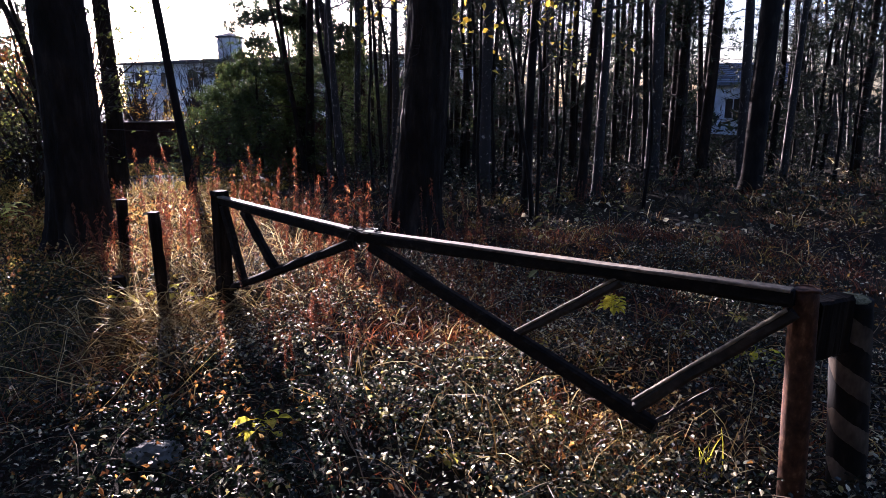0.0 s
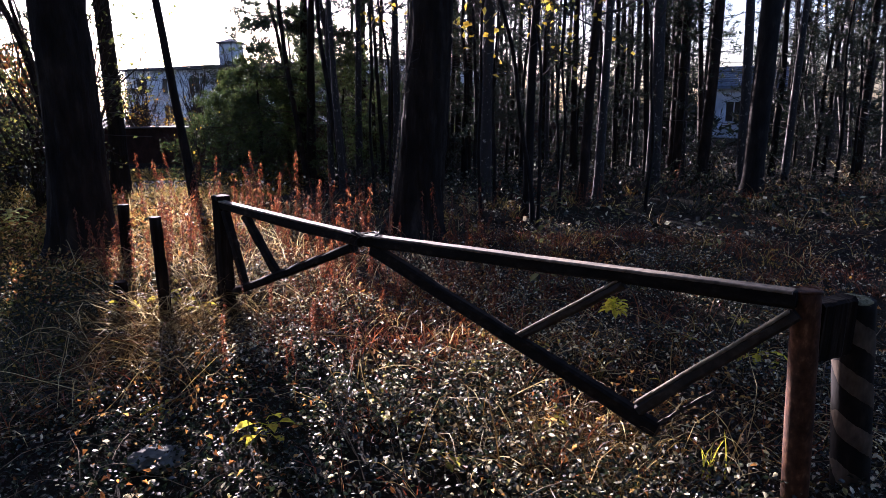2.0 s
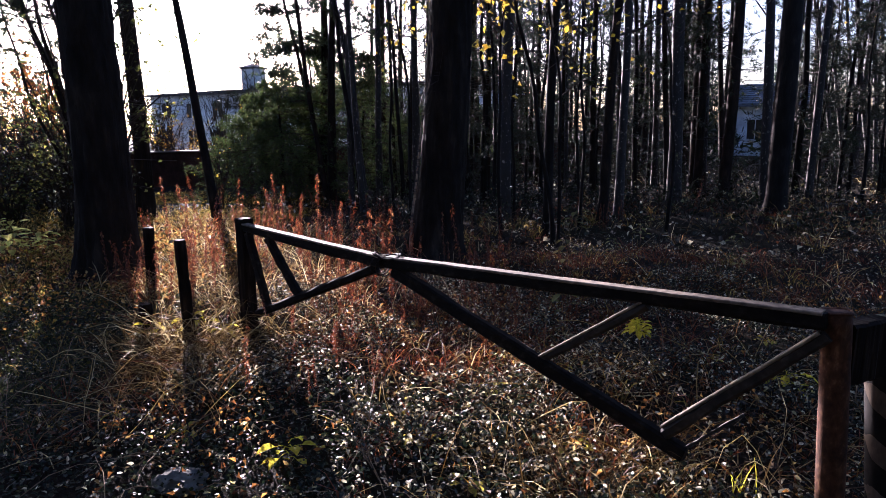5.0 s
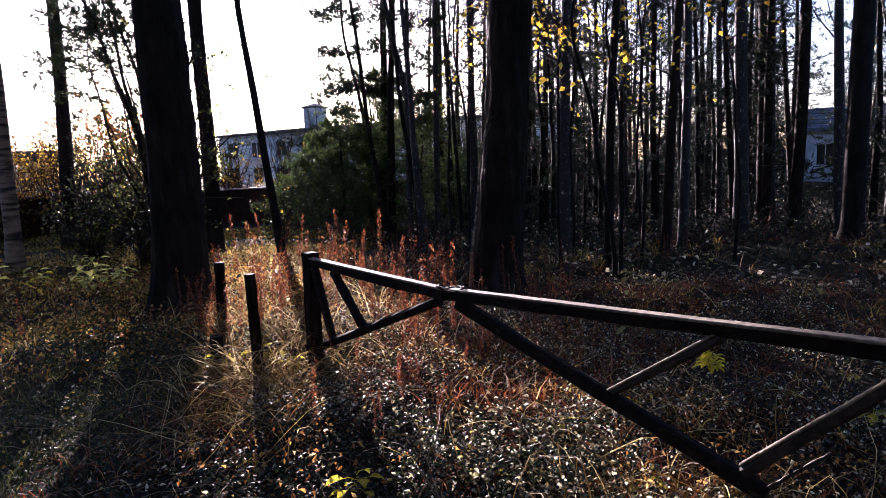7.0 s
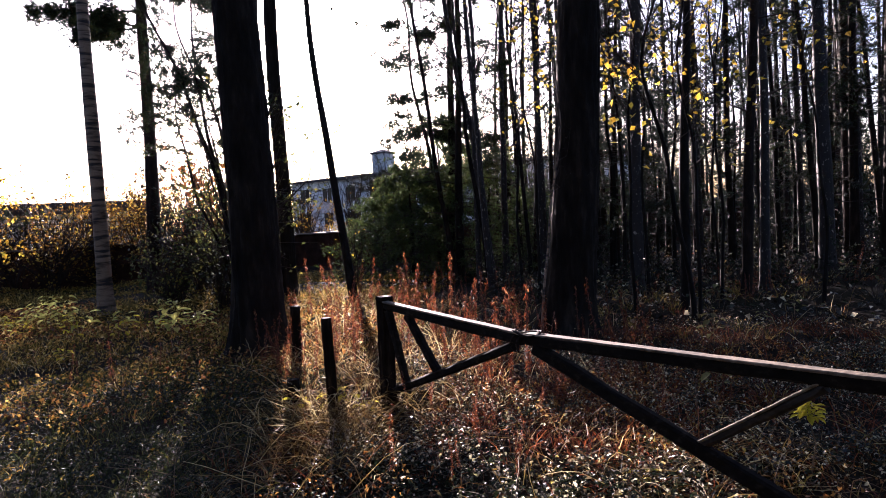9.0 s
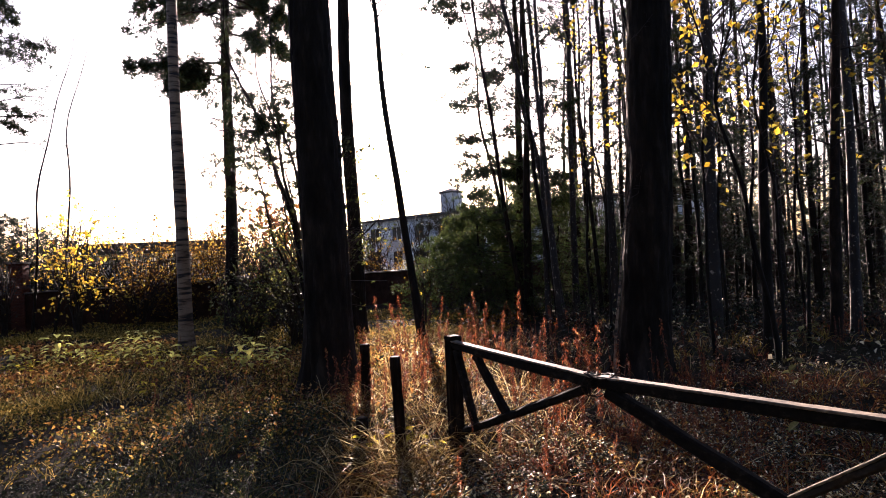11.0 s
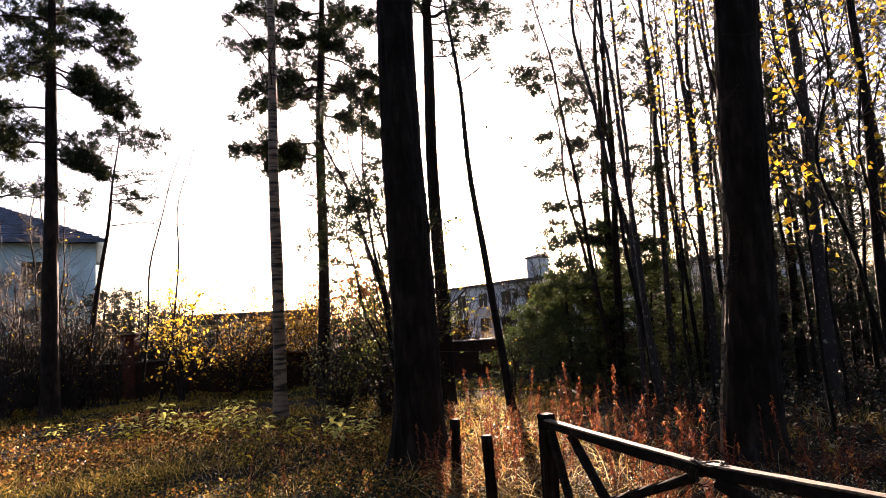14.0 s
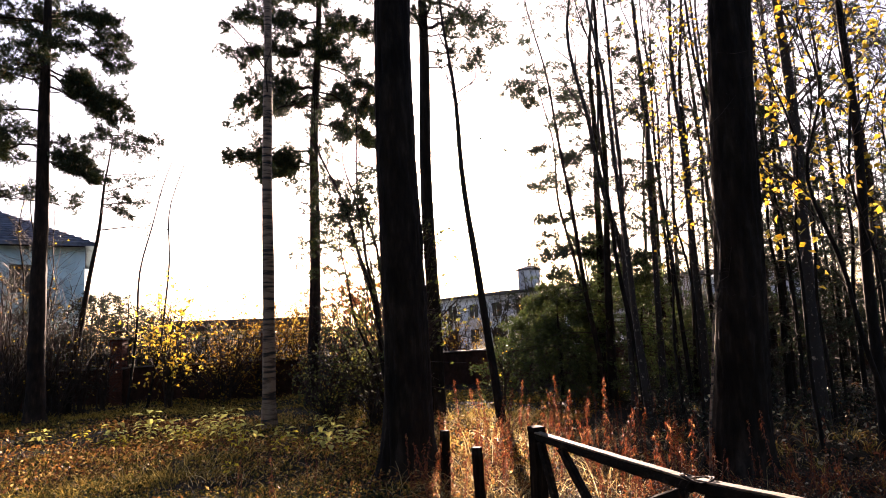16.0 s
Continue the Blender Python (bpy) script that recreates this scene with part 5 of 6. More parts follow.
# ---- low plants ----
def seg_leaves(b, base, tip, width, rng, cup=0.15):
    """One broad leaf from base to tip, in six faces round a midrib."""
    base, tip = np.asarray(base, float), np.asarray(tip, float)
    d = tip - base
    L = np.linalg.norm(d)
    s = unit(np.cross(d, [0, 0, 1.0]) + rng.normal(0, 0.15, 3) * L)
    u = unit(np.cross(s, d))
    if u[2] < 0:
        u = -u
    v = [base]
    for f, w in ((0.28, 0.85), (0.6, 1.0), (0.85, 0.5)):
        m = base + d * f - u * L * 0.18 * f * f
        v += [m + s * width * w * 0.5 + u * L * cup * w, m, m - s * width * w * 0.5 + u * L * cup * w]
    v.append(tip - u * L * 0.22)
    q = [(1, 4, 5, 2), (2, 5, 6, 3), (4, 7, 8, 5), (5, 8, 9, 6)]
    t = [(0, 1, 2), (0, 2, 3), (7, 10, 8), (8, 10, 9)]
    b.add(v, q, t)


def leafy_plant(name, h, n, size, mat, seed, label, group, x, y, lowest=0.35):
    rng = np.random.RandomState(seed)
    o = empty(name, x, y)
    tagged(o, label, "plant", group)
    bs = Build()
    tube(bs, [(0, 0, -0.02), (rng.normal(0, 0.02), rng.normal(0, 0.02), h * 0.5), (rng.normal(0, 0.03), rng.normal(0, 0.03), h * 0.95)], [0.006, 0.004, 0.002], 5)
    for k in range(n):
        a = k * 2.4 + rng.uniform(-0.4, 0.4)
        z = h * (lowest + (1 - lowest) * k / max(1, n - 1)) if h > 0.12 else h * rng.uniform(0.5, 1.0)
        p = np.array([0, 0, z])
        e = p + np.array([math.cos(a), math.sin(a), rng.uniform(-0.1, 0.35)]) * size * 0.7
        s = size * rng.uniform(0.7, 1.2)
        bl = Build()
        tube(bl, [p, (p + e) / 2 + [0, 0, 0.01], e], [0.003, 0.002, 0.0015], 3)
        seg_leaves(bl, e, e + np.array([math.cos(a), math.sin(a), rng.uniform(-0.5, 0.25)]) * s, s * 0.62, rng)
        bl.ob("leaf", mat, o)
    bs.ob("stem", M_STEM, o)
    return o


def spread(first, places, seed, s0=0.8, s1=1.2):
    rng = np.random.RandomState(seed)
    for x, y in places:
        copy_thing(first, pose(x, y, ground_z(x, y), 0, 0, rng.uniform(0, 360)) @ Matrix.Scale(rng.uniform(s0, s1), 4))


p = leafy_plant("yellow_plant", 0.44, 34, 0.054, M_LIME, 1, "bright yellow broad-leaved plant behind the barrier", "", 1.06, 3.88, 0.84)
p2 = leafy_plant("yellow_plant", 0.14, 8, 0.10, M_LIME, 2, "yellow-green leafy plant in the undergrowth", "yellow plants", 1.98, 3.85)
spread(p2, [(-0.86, 2.86), (-2.55, 4.98), (-2.3, 5.1), (-1.98, 5.0), (-2.2, 5.15)], 3, 0.7, 1.0)
def green_blades(x, y, seed):
    rng = np.random.RandomState(seed)
    o = empty("grass_tuft", x, y)
    tagged(o, "tuft of fresh yellow-green grass blades by the hinge pipe", "grass")
    for k in range(7):
        blades(Build(), np.array([[rng.normal(0, 0.03), rng.normal(0, 0.03), 0.0]]), rng.uniform(0.12, 0.27), 0.006, rng, 0.25, 0.35).ob("blade", M_LIME, o)


green_blades(1.17, 2.62, 51)
p3 = leafy_plant("small_yellow_plant", 0.08, 6, 0.055, M_YELLOW, 4, "small yellow leafy plant among litter", "small yellow plants", 0.0, 2.66)
spread(p3, [(-0.25, 3.05), (0.5, 2.95), (0.3, 4.6), (-1.5, 3.15), (1.7, 4.3), (0.6, 4.1), (-0.3, 3.4), (2.2, 4.6), (-2.0, 3.4), (0.15, 3.7)], 5)
p4 = leafy_plant("pale_sapling", 0.55, 10, 0.18, M_PALE, 6, "pale-leaved young sapling in the grass", "pale saplings", -11.2, 9.4)
rng = np.random.RandomState(8)
spread(p4, [(rng.uniform(-14, -6.2), rng.uniform(7.8, 12)) for k in range(10)] + [(rng.normal(x, 0.45), rng.normal(y, 0.35)) for x, y in ((-11.0, 8.9), (-11.1, 9.5), (-8.7, 8.7), (-7.6, 8.4), (-6.6, 8.7), (-6.1, 9.2), (-5.8, 8.4), (-9.6, 9.2)) for k in range(2)], 7, 0.45, 0.85)
p6 = leafy_plant("lime_seedling", 0.3, 7, 0.13, M_LIME, 16, "bright yellow-green seedling in the clearing", "lime seedlings", -11.6, 9.9)
spread(p6, [(rng.normal(-11.0, 0.5), rng.normal(9.1, 0.35)) for k in range(6)] + [(rng.uniform(-12, -5.8), rng.uniform(6.0, 10)) for k in range(10)], 17, 0.5, 1.0)
p5 = leafy_plant("woodland_seedling", 0.38, 9, 0.11, M_SEEDLING, 9, "pale-leaved seedling on the shaded woodland floor", "woodland seedlings", 1.76, 10.1)
spread(p5, [(3.2, 11.0), (0.9, 5.6), (1.9, 8.2), (2.6, 9.5), (4.4, 10.8), (1.2, 7.4), (3.6, 8.6), (5.2, 10.2), (6.4, 11.4), (4.6, 13.2), (7.6, 12.6), (2.2, 12.2), (8.8, 14.0), (0.4, 10.4),
             (6.9, 9.8), (3.0, 7.0), (5.6, 8.4), (9.6, 12.6), (-1.3, 9.6), (7.9, 15.4)], 10, 0.45, 0.9)


def red_stalk(name, h, n, seed, x, y):
    """A dead willowherb stalk hung with withered leaves."""
    rng = np.random.RandomState(seed)
    o = empty(name, x, y)
    tagged(o, "dead rust-red stalk hung with withered narrow leaves", "plant", "red stalks")
    bs, bl = Build(), Build()
    lean = rng.normal(0, 0.08, 2)
    s = np.linspace(0, 1, 6)
    line = np.stack([lean[0] * s * h + rng.normal(0, 0.01, 6) * s, lean[1] * s * h + rng.normal(0, 0.01, 6) * s, s * h - 0.02], -1)
    tube(bs, line, 0.0045 * (1 - 0.7 * s), 5)
    f = rng.uniform(0.3, 1.0, n)
    pos = np.stack([np.interp(f, s, line[:, c]) for c in range(3)], -1)
    a = rng.uniform(0, 6.28, n)
    out = np.stack([np.cos(a), np.sin(a), rng.uniform(-1.6, -0.2, n)], -1)
    L = rng.uniform(0.02, 0.07, n)[:, None] * (1.25 - 0.5 * f[:, None])
    mid, tip = pos + unit(out * [1, 1, 0.15]) * L * 0.4, pos + unit(out * [1, 1, 0.15]) * L * 0.4 + unit(out * [0.4, 0.4, 1]) * L * 0.7
    side = unit(np.cross(out, rng.normal(0, 1, (n, 3)))) * rng.uniform(0.003, 0.0075, (n, 1))
    v = np.stack([pos, mid - side, mid + side, tip], 1).reshape(-1, 3)
    i = np.arange(n) * 4
    bl.add(v, None, np.concatenate([np.stack([i, i + 1, i + 2], -1), np.stack([i + 1, i + 3, i + 2], -1)]))
    bs.ob("stem", M_REDSTEM, o)
    bl.ob("withered_leaves", M_RED, o)
    return o


def red_stalks():
    rng = np.random.RandomState(20)
    kinds = [red_stalk("red_stalk", 0.72 + 0.12 * k, 74 + 16 * k, 30 + k, -2.9 + 0.3 * k, 6.6 + 0.2 * k) for k in range(5)]
    patches = [(-3.1, 6.5, 0.4, 0.5, 14), (-2.7, 7.4, 0.5, 0.8, 12), (-1.8, 7.4, 1.0, 1.1, 24), (-0.8, 7.4, 0.5, 0.6, 10), (-0.72, 4.35, 0.2, 0.25, 6), (-1.1, 5.9, 0.6, 0.5, 12), (-0.5, 5.2, 0.7, 0.5, 14), (-1.3, 4.9, 0.25, 0.3, 8),
               (0.15, 7.3, 0.3, 0.4, 10), (-2.5, 10.0, 1.2, 0.9, 22), (0.3, 5.4, 0.8, 0.5, 12), (-0.9, 3.6, 0.4, 0.3, 5), (2.5, 11.0, 1.5, 0.8, 10), (-7.0, 7.6, 2.2, 1.0, 16), (-9.5, 9.4, 2.6, 1.2, 22), (-5.2, 6.2, 0.8, 0.8, 8), (-3.0, 5.9, 0.35, 0.4, 9), (-2.5, 5.5, 0.3, 0.4, 8), (-3.5, 8.3, 0.5, 0.7, 9)]
    for x, y, sx, sy, n in patches:
        for k in range(int(n * 1.2)):
            px, py = x + rng.normal(0, sx * 0.6), y + rng.normal(0, sy * 0.6)
            s = rng.uniform(0.4, 0.95) * (0.6 if py < 5.0 else 0.55 if px < -4.2 else 1.0)
            copy_thing(kinds[rng.randint(5)], pose(px, py, ground_z(px, py), rng.normal(0, 6), rng.normal(0, 6), rng.uniform(0, 360)) @ Matrix.Scale(s, 4))


red_stalks()


def lumpy_stone():
    rng = np.random.RandomState(3)
    bm = bmesh.new()
    bmesh.ops.create_icosphere(bm, subdivisions=3, radius=1.0)
    for v in bm.verts:
        n = noise.noise(v.co * 1.7) * 0.35 + noise.noise(v.co * 4) * 0.1
        v.co = Vector((v.co.x * 0.13, v.co.y * 0.09, v.co.z * 0.06)) * (1 + n)
    me = bpy.data.meshes.new("stone")
    bm.to_mesh(me)
    bm.free()
    me.materials.append(M_STONE)
    o = tagged(new("stone", me), "grey-green lichen-covered stone half sunk in leaves", "stone")
    o.location = (-1.33, 2.72, 0.03)


lumpy_stone()


# ---- loose cover of the ground ----
def places(n, x0, x1, y0, y1, rng, lift=0.0):
    x, y = rng.uniform(x0, x1, n), rng.uniform(y0, y1, n)
    return np.stack([x, y, ground_z(x, y) + lift], -1)


def in_view(p):
    """Keeps the wedge of ground that lies ahead of the viewer, and what surrounds it."""
    az = np.degrees(np.arctan2(-p[:, 0], p[:, 1]))
    return p[(az > -44) & (az < 66) & (np.hypot(p[:, 0], p[:, 1]) > 1.3)]


def patchy(p, rng, scale, cut):
    f = np.sin(p[:, 0] * scale + 1.3 * np.sin(p[:, 1] * scale * 0.7)) + np.sin(p[:, 1] * scale * 1.1 + 1.7 * np.sin(p[:, 0] * scale * 0.6 + 2)) + rng.normal(0, 0.7, len(p))
    return p[f > cut]


def raised(p, rng, z0, z1):
    return p + np.stack([0 * p[:, 0], 0 * p[:, 0], rng.uniform(z0, z1, len(p))], -1)


def ground_cover():
    rng = np.random.RandomState(40)
    # fallen leaves
    b = Build()
    p = in_view(places(66000, -7, 7, 1.3, 9.5, rng, 0.012))
    p = p[(p[:, 0] > -2.5) | (rng.uniform(0, 1, len(p)) < 0.04)]
    p = p[((p[:, 0] > -0.8) | (p[:, 1] > 3.5)) | (rng.uniform(0, 1, len(p)) < 0.35)]
    p = patchy(p, rng, 2.9, -0.2)
    near = np.hypot(p[:, 0], p[:, 1]) < 5
    for q, f in ((p[near], True), (p[~near], False)):
        leaves(b, q + np.abs(rng.normal(0, 0.02, q.shape)) * [0, 0, 1], 0.013 + 0.04 * rng.uniform(0, 1, len(q)) ** 2, rng, None, 0.9, 0.55, 0.45, f)
    p = in_view(places(30000, -20, 17, 8, 24, rng, 0.015))
    p = p[(p[:, 0] > -4.5) | (rng.uniform(0, 1, len(p)) < 0.08)]
    p = patchy(p, rng, 1.2, 0.7)
    leaves(b, p, rng.uniform(0.05, 0.11, len(p)), rng, None, 0.5, 0.62, 0.3)
    a, r = rng.uniform(0, 6.28, 26000), 10 * rng.uniform(0, 1, 26000) ** 0.7
    p = np.stack([r * np.cos(a), r * np.sin(a), 0 * r], -1)
    az = np.degrees(np.arctan2(-p[:, 0], p[:, 1]))
    p = p[(az < -44) | (az > 66) | (r < 1.3)]
    p[:, 2] = ground_z(p[:, 0], p[:, 1]) + 0.012
    leaves(b, p, rng.uniform(0.025, 0.06, len(p)), rng, None, 0.8, 0.6, 0.4)
    tagged(b.ob("fallen_leaves", M_LITTER), "curled brown fallen leaves, some painted near white as glints", "leaves", kind="stuff")
    # low leafy cover in small sprays, with gaps of dark soil
    b = Build()
    c = np.concatenate([patchy(in_view(places(15000, -1.9, 3.0, 1.9, 7.0, rng)), rng, 3.4, 0.0), patchy(in_view(places(6000, -6.5, 7, 1.4, 10, rng)), rng, 1.7, 0.2)])
    c = c[((c[:, 0] > -0.7) | (c[:, 1] > 3.6)) | (rng.uniform(0, 1, len(c)) < 0.2)]
    c = c[(c[:, 0] > -2.6) | (rng.uniform(0, 1, len(c)) < 0.45)]
    c = np.concatenate([c, in_view(places(500, -0.7, 0.6, 2.1, 3.4, rng)), in_view(places(60, -2.3, -1.0, 2.2, 3.2, rng))])
    c = c[np.hypot(c[:, 0] + 1.36, c[:, 1] - 2.6) > 0.2]
    h = rng.uniform(0.03, 0.14, len(c))
    k = 5
    o = rng.normal(0, 1, (len(c) * k, 3)) * [0.03, 0.03, 0.016]
    q = np.repeat(c, k, 0) + o + np.outer(np.repeat(h, k), [0, 0, 1.0])
    close = np.hypot(q[:, 0], q[:, 1]) < 4.3
    for f in (True, False):
        leaves(b, q[close == f], rng.uniform(0.013, 0.036, (close == f).sum()), rng, None, 0.48, 0.55, 0.35, f)
    p = patchy(in_view(places(9000, -4, 17, 8, 24, rng)), rng, 0.9, 0.2)
    leaves(b, raised(p, rng, 0.05, 0.35), rng.uniform(0.05, 0.1, len(p)), rng, None, 0.6, 0.75, 0.2)
    tagged(b.ob("ground_cover", M_COVER), "low dark green leaves, some painted near white as glints", "plants", kind="stuff")
    # dark green leaves at front left, their tone standing in for shade
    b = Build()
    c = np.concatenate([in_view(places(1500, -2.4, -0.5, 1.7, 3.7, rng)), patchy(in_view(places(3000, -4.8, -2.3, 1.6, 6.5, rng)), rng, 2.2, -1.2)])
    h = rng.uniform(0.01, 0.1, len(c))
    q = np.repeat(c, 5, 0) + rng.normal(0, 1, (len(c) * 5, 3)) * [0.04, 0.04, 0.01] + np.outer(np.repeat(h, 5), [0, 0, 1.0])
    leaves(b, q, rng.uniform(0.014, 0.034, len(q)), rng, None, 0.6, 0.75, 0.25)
    tagged(b.ob("shade_toned_cover", M_DARKLEAF), "small dark green leaves, darkened for shade on the ground", "plants", kind="stuff")
    # straw in tufts
    b = Build()
    for x, y, sx, sy, n, per, L in ((-1.95, 4.25, 0.24, 0.4, 34, 20, 0.34), (-2.5, 5.3, 0.25, 0.4, 14, 22, 0.36), (0.6, 2.78, 0.26, 0.2, 64, 38, 0.24), (-1.0, 6.4, 1.1, 0.9, 46, 22, 0.32), (-3.0, 8.2, 0.8, 1.0, 34, 34, 0.5),
                                    (-3.6, 10.5, 1.2, 1.2, 60, 34, 0.5), (-1.0, 4.7, 0.7, 0.7, 18, 14, 0.2), (0.3, 4.4, 1.2, 0.8, 16, 12, 0.2), (3.2, 8.5, 2.2, 2.2, 40, 26, 0.4),
                                    (7.5, 13.5, 3.0, 2.5, 80, 26, 0.5), (1.6, 3.2, 0.8, 0.6, 14, 14, 0.3), (-0.4, 5.3, 0.6, 0.3, 14, 24, 0.26), (-2.6, 7.2, 0.6, 0.8, 26, 24, 0.55), (-3.3, 9.4, 1.0, 1.0, 24, 26, 0.5), (-1.4, 8.2, 0.8, 0.8, 16, 22, 0.45), (-2.2, 4.55, 0.14, 0.08, 10, 20, 0.6), (-2.6, 4.85, 0.12, 0.06, 10, 20, 0.42), (-3.2, 6.2, 0.2, 0.1, 10, 20, 0.6), (-1.7, 5.7, 0.4, 0.5, 22, 24, 0.42), (-2.3, 6.3, 0.4, 0.6, 22, 24, 0.5), (-6.8, 6.6, 0.5, 0.3, 12, 26, 0.28), (-5.4, 7.0, 0.5, 0.3, 12, 26, 0.28), (-5.0, 5.1, 0.5, 0.3, 12, 26, 0.2), (-7.6, 8.2, 0.6, 0.3, 14, 26, 0.28), (-8.5, 6.4, 0.5, 0.3, 12, 26, 0.28), (-4.7, 8.0, 0.4, 0.3, 10, 26, 0.3), (-10.0, 8.3, 0.8, 0.4, 18, 26, 0.28), (-6.4, 8.9, 0.6, 0.3, 14, 26, 0.3)):
        c = np.stack([rng.normal(x, sx, n), rng.normal(y, sy, n), np.zeros(n)], -1)
        c = c[np.hypot(c[:, 0], c[:, 1]) > 1.7]
        c[:, 2] = ground_z(c[:, 0], c[:, 1])
        tufts(b, c, int(per * 0.7), L, 0.0065, rng, 1.2, 1.0, 0.09)
    # long thin stalks, fallen over one another
    for k in range(980):
        x, y = (rng.normal(-1.95, 0.33), rng.normal(4.25, 0.5)) if k < 640 else (rng.uniform(-0.6, 2.2), rng.uniform(2.5, 4.6))
        a, L, up = rng.uniform(0, 6.28), rng.uniform(0.18, 0.6), rng.uniform(0.1, 0.7)
        s = np.linspace(0, 1, 5)
        bend = rng.normal(0, 0.2)
        line = np.stack([x + L * (math.cos(a) * s - math.sin(a) * bend * s ** 2), y + L * (math.sin(a) * s + math.cos(a) * bend * s ** 2), ground_z(x, y) + 0.02 + up * L * np.sin(s * rng.uniform(1.2, 3.0))], -1)
        line[1:] += rng.normal(0, 0.005, (4, 3))
        tube(b, line, rng.uniform(0.0012, 0.003) * (1.1 - 0.6 * s), 4)
    tagged(b.ob("dry_straw", M_STRAW), "tangled dry orange straw in tufts", "grass", kind="stuff")
    # withered reddish tufts by the gates
    b = Build()
    c = np.concatenate([in_view(places(130, -1.3, 0.9, 3.9, 6.0, rng)), in_view(places(150, -2.8, 1.4, 5.2, 8.4, rng)), in_view(places(45, -0.5, 2.0, 2.4, 4.4, rng)), in_view(places(16, -2.6, -1.0, 2.6, 4.2, rng)), in_view(places(90, 1.0, 4.5, 4.6, 8.0, rng)), patchy(in_view(places(420, 0.8, 11.0, 6.5, 14.0, rng)), rng, 1.1, 0.0)])
    tufts(b, c, 20, 0.24, 0.0065, rng, 0.9, 1.2, 0.07)
    tagged(b.ob("withered_red_grass", M_RED), "withered rust-red tufts among the litter", "grass", kind="stuff")
    # low weeds carpeting the clearing
    b = Build()
    p = in_view(np.concatenate([places(66000, -20, -3.2, 4.5, 18, rng), places(40000, -11, -2.4, 4.4, 10, rng), places(6000, -7, -2.4, 2.0, 4.4, rng)]))
    p = p[p[:, 1] < 14.6 + 0.558 * (p[:, 0] + 19)]
    p = patchy(patchy(p, rng, 0.8, -1.2), rng, 3.3, -0.8)
    d = np.hypot(p[:, 0], p[:, 1])
    hump = 0.06 + 0.07 * (np.sin(p[:, 0] * 2.3 + 1.2 * np.sin(p[:, 1] * 1.7)) + np.sin(p[:, 1] * 2.9 + p[:, 0])).clip(0, 2)
    p[:, 2] += 0.7 * hump * rng.uniform(0.2, 1.3, len(p))
    leaves(b, p, rng.uniform(0.5, 1.2, len(p)) * (0.02 + 0.0022 * d), rng, None, 0.75, 0.7, 0.25)
    g = Build()
    c = in_view(np.concatenate([places(620, -4.4, -2.4, 2.4, 6.4, rng), places(160, -5.6, -4.0, 4.6, 7.4, rng)]))
    tufts(g, c, 14, 0.13, 0.0045, rng, 0.8, 0.9, 0.07)
    tagged(g.ob("short_green_grass", M_TURF), "short dull green grass beside the path", "grass", kind="stuff")
    tagged(b.ob("low_weeds", M_WEED), "patchy low weeds and fallen leaves of the clearing", "plants", kind="stuff")
    # fallen leaves of the clearing
    b = Build()
    p = patchy(in_view(places(19000, -15, -2.6, 4.2, 11.5, rng)), rng, 1.0, 0.0)
    p[:, 2] += rng.uniform(0.05, 0.2, len(p))
    leaves(b, p, (0.014 + 0.0045 * np.hypot(p[:, 0], p[:, 1])) * rng.uniform(0.6, 1.2, len(p)), rng, None, 0.9, 0.6, 0.4)
    p = np.concatenate([patchy(in_view(places(11000, -1.7, 3.4, 3.0, 7.5, rng)), rng, 2.2, 0.2), patchy(in_view(places(1500, -2.4, 1.6, 2.0, 3.4, rng)), rng, 2.6, 0.4)])
    p[:, 2] += rng.uniform(0.02, 0.16, len(p))
    leaves(b, p, rng.uniform(0.014, 0.042, len(p)), rng, None, 1.0, 0.5, 0.5)
    tagged(b.ob("rusty_leaves", M_RUSTLEAF), "rust-brown fallen leaves lying on grass and low plants", "leaves", kind="stuff")
    # grass of the clearing, in tufts
    b = Build()
    c = in_view(np.concatenate([places(4200, -20, -3.4, 4.5, 18, rng), places(260, -8, -2.8, 3.6, 6.5, rng)]))
    c = c[c[:, 1] < 14.6 + 0.558 * (c[:, 0] + 19)]
    c = patchy(patchy(c, rng, 1.1, 0.1), rng, 0.55, -0.8)
    d = np.hypot(c[:, 0], c[:, 1])
    tufts(b, c[d < 9], 24, 0.23, 0.005, rng, 0.9, 1.1, 0.09)
    tufts(b, c[d >= 9], 28, 0.25, 0.007, rng, 0.8, 0.9, 0.14)
    c = patchy(in_view(places(700, -2.0, 9, 2.0, 14, rng)), rng, 1.2, 0.3)
    tufts(b, c, 14, 0.24, 0.006, rng, 0.8, 1.0, 0.05)
    c = places(900, -9, 9, -8, 3.5, rng)
    az = np.degrees(np.arctan2(-c[:, 0], c[:, 1]))
    c = c[((az < -44) | (az > 66)) & (np.hypot(c[:, 0], c[:, 1]) > 0.7)]
    tufts(b, c, 12, 0.2, 0.008, rng, 0.9, 1.0, 0.08)
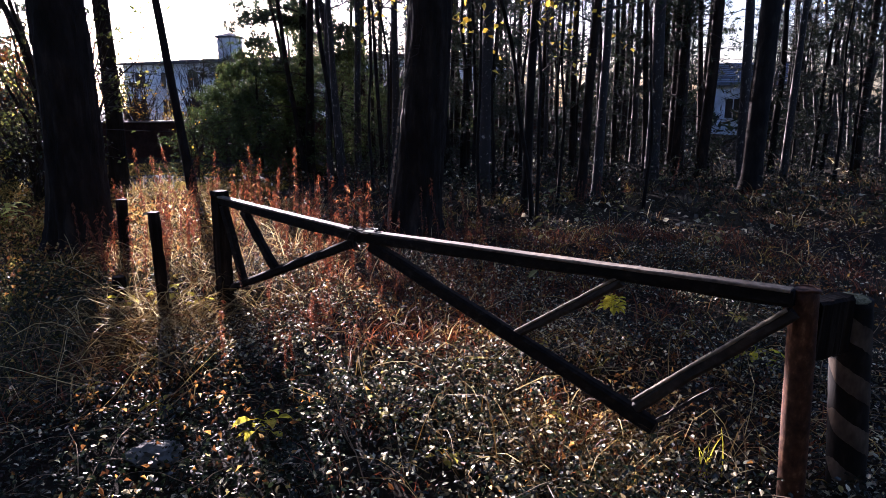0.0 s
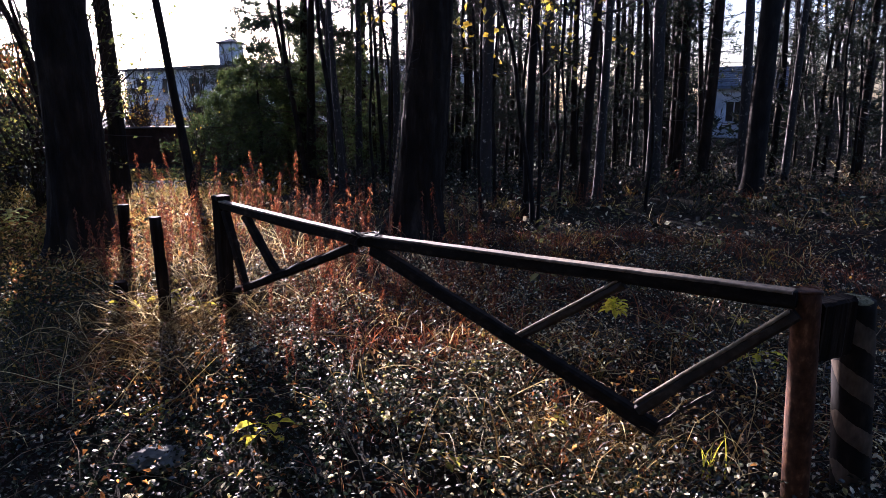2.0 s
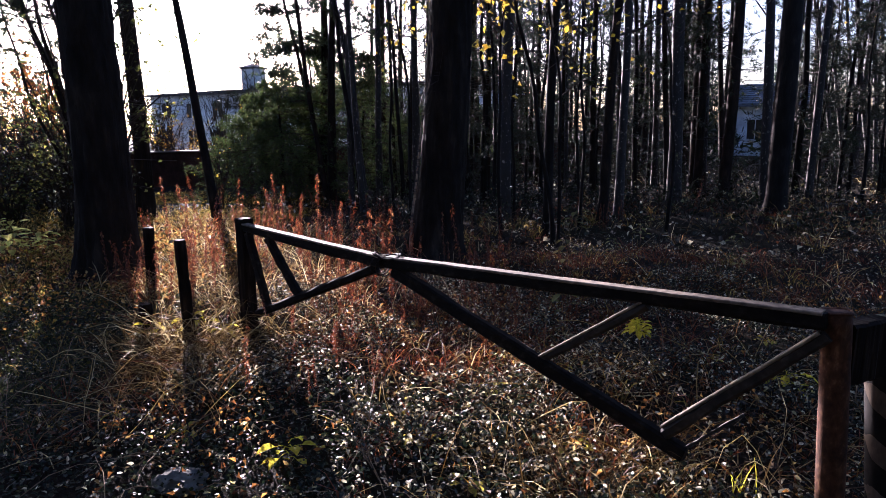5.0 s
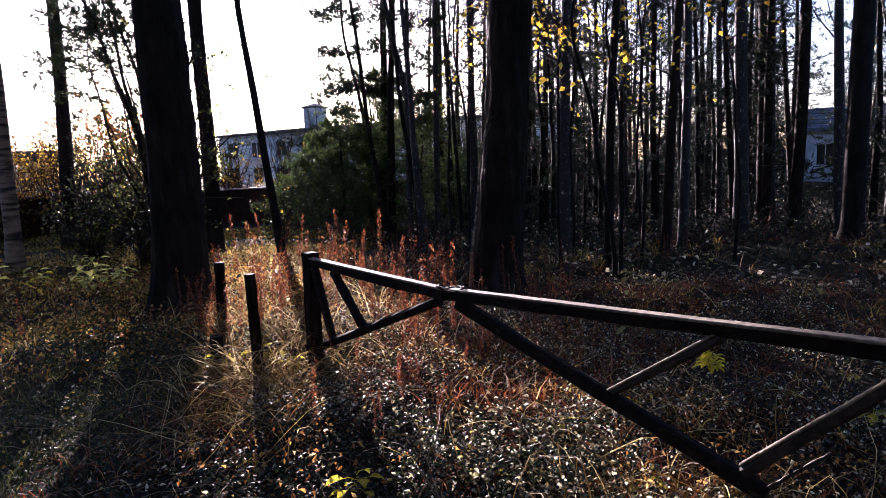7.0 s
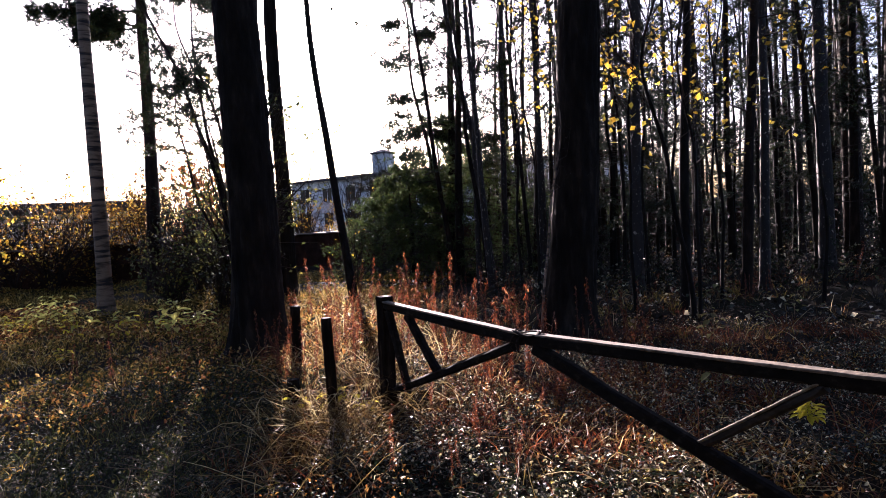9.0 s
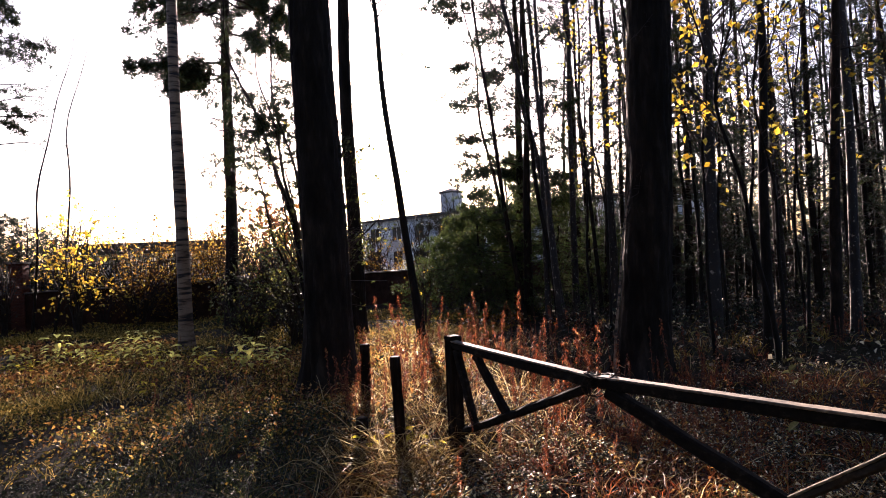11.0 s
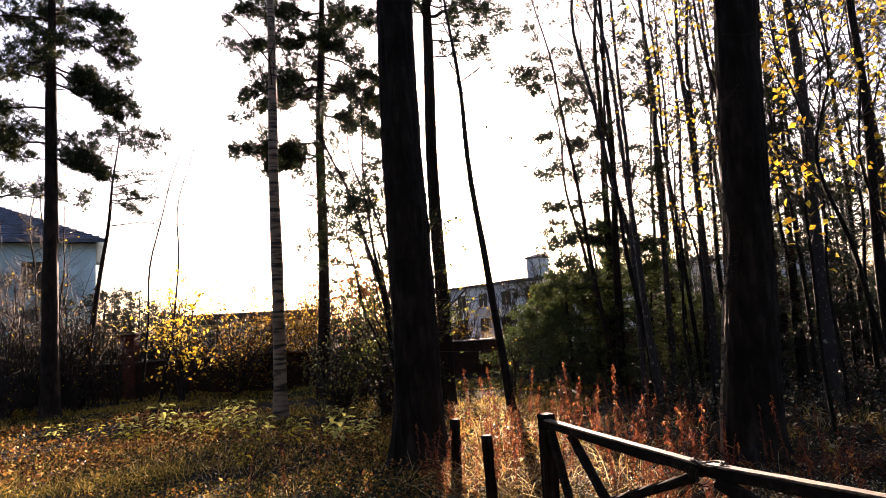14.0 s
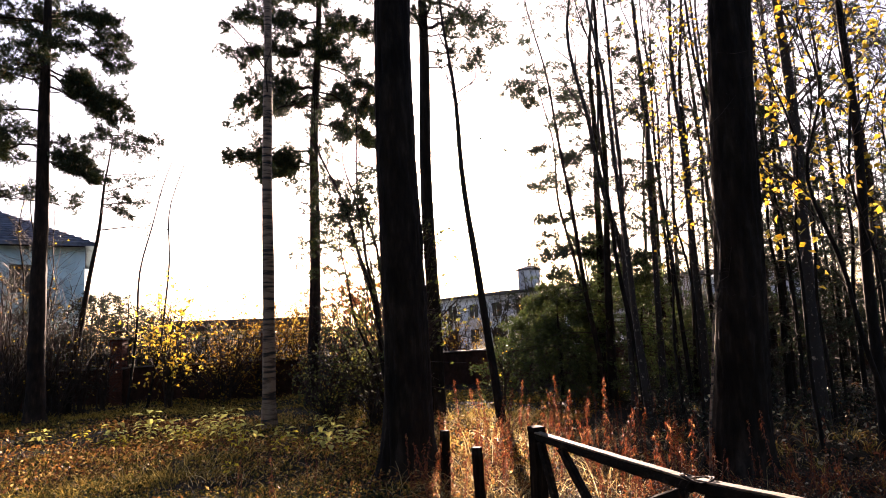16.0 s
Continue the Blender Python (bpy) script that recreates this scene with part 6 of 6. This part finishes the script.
    tagged(b.ob("faded_grass", M_GRASS), "short faded yellow-green grass of the clearing", "grass", kind="stuff")
    # dry stems lying and arching
    b = Build()
    for k in range(760):
        x, y = (rng.uniform(-3.2, 3.2), rng.uniform(2.0, 6.5)) if k < 560 else (rng.uniform(-4, 7), rng.uniform(6, 12))
        a, L, up = rng.uniform(0, 6.28), rng.uniform(0.15, 0.6), rng.uniform(0.05, 0.5)
        s = np.linspace(0, 1, 6)
        d = np.array([math.cos(a), math.sin(a)])
        bend = rng.normal(0, 0.15)
        line = np.stack([x + d[0] * L * s - d[1] * bend * L * s ** 2, y + d[1] * L * s + d[0] * bend * L * s ** 2, ground_z(x, y) + 0.01 + up * L * np.sin(s * rng.uniform(1.2, 3.0))], -1)
        line[1:] += rng.normal(0, 0.008, (5, 3))
        tube(b, line, rng.uniform(0.0014, 0.0038) * (1.1 - 0.7 * s), 4)
    tagged(b.ob("dry_stems", M_STEM), "thin pale dry stems arching over the litter", "twigs", kind="stuff")
    # brush of the wood
    b, bl = Build(), Build()
    for k in range(520):
        d, az = rng.uniform(10.5, 27), radians(rng.uniform(-46, 9))
        x, y = -d * math.sin(az), d * math.cos(az)
        h = rng.uniform(0.25, 0.65) + 0.4 * (d > 17)
        z = float(ground_z(x, y))
        for j in range(8):
            e = np.array([x, y, z]) + np.array([rng.normal(0, 0.4), rng.normal(0, 0.4), 1.0]) * h * rng.uniform(0.5, 1.1)
            m = (e + [x, y, z]) / 2 + rng.normal(0, 0.05, 3)
            tube(b, np.stack([(x, y, z - 0.03), m, e]), [0.006, 0.004, 0.002], 3)
            leaves(bl, m + (e - m) * rng.uniform(-0.6, 1.1, (3, 1)) + rng.normal(0, 0.06, (3, 3)), rng.uniform(0.04, 0.09, 3), rng, None, 1.0, 0.7)
    brush = tagged(b.ob("brush", M_TWIG), "bare brush twigs of the woodland floor", "brush", kind="stuff")
    tagged(bl.ob("brush_leaves", M_DARKLEAF), "dark leaves of the low woodland brush", "brush", kind="stuff")


ground_cover()
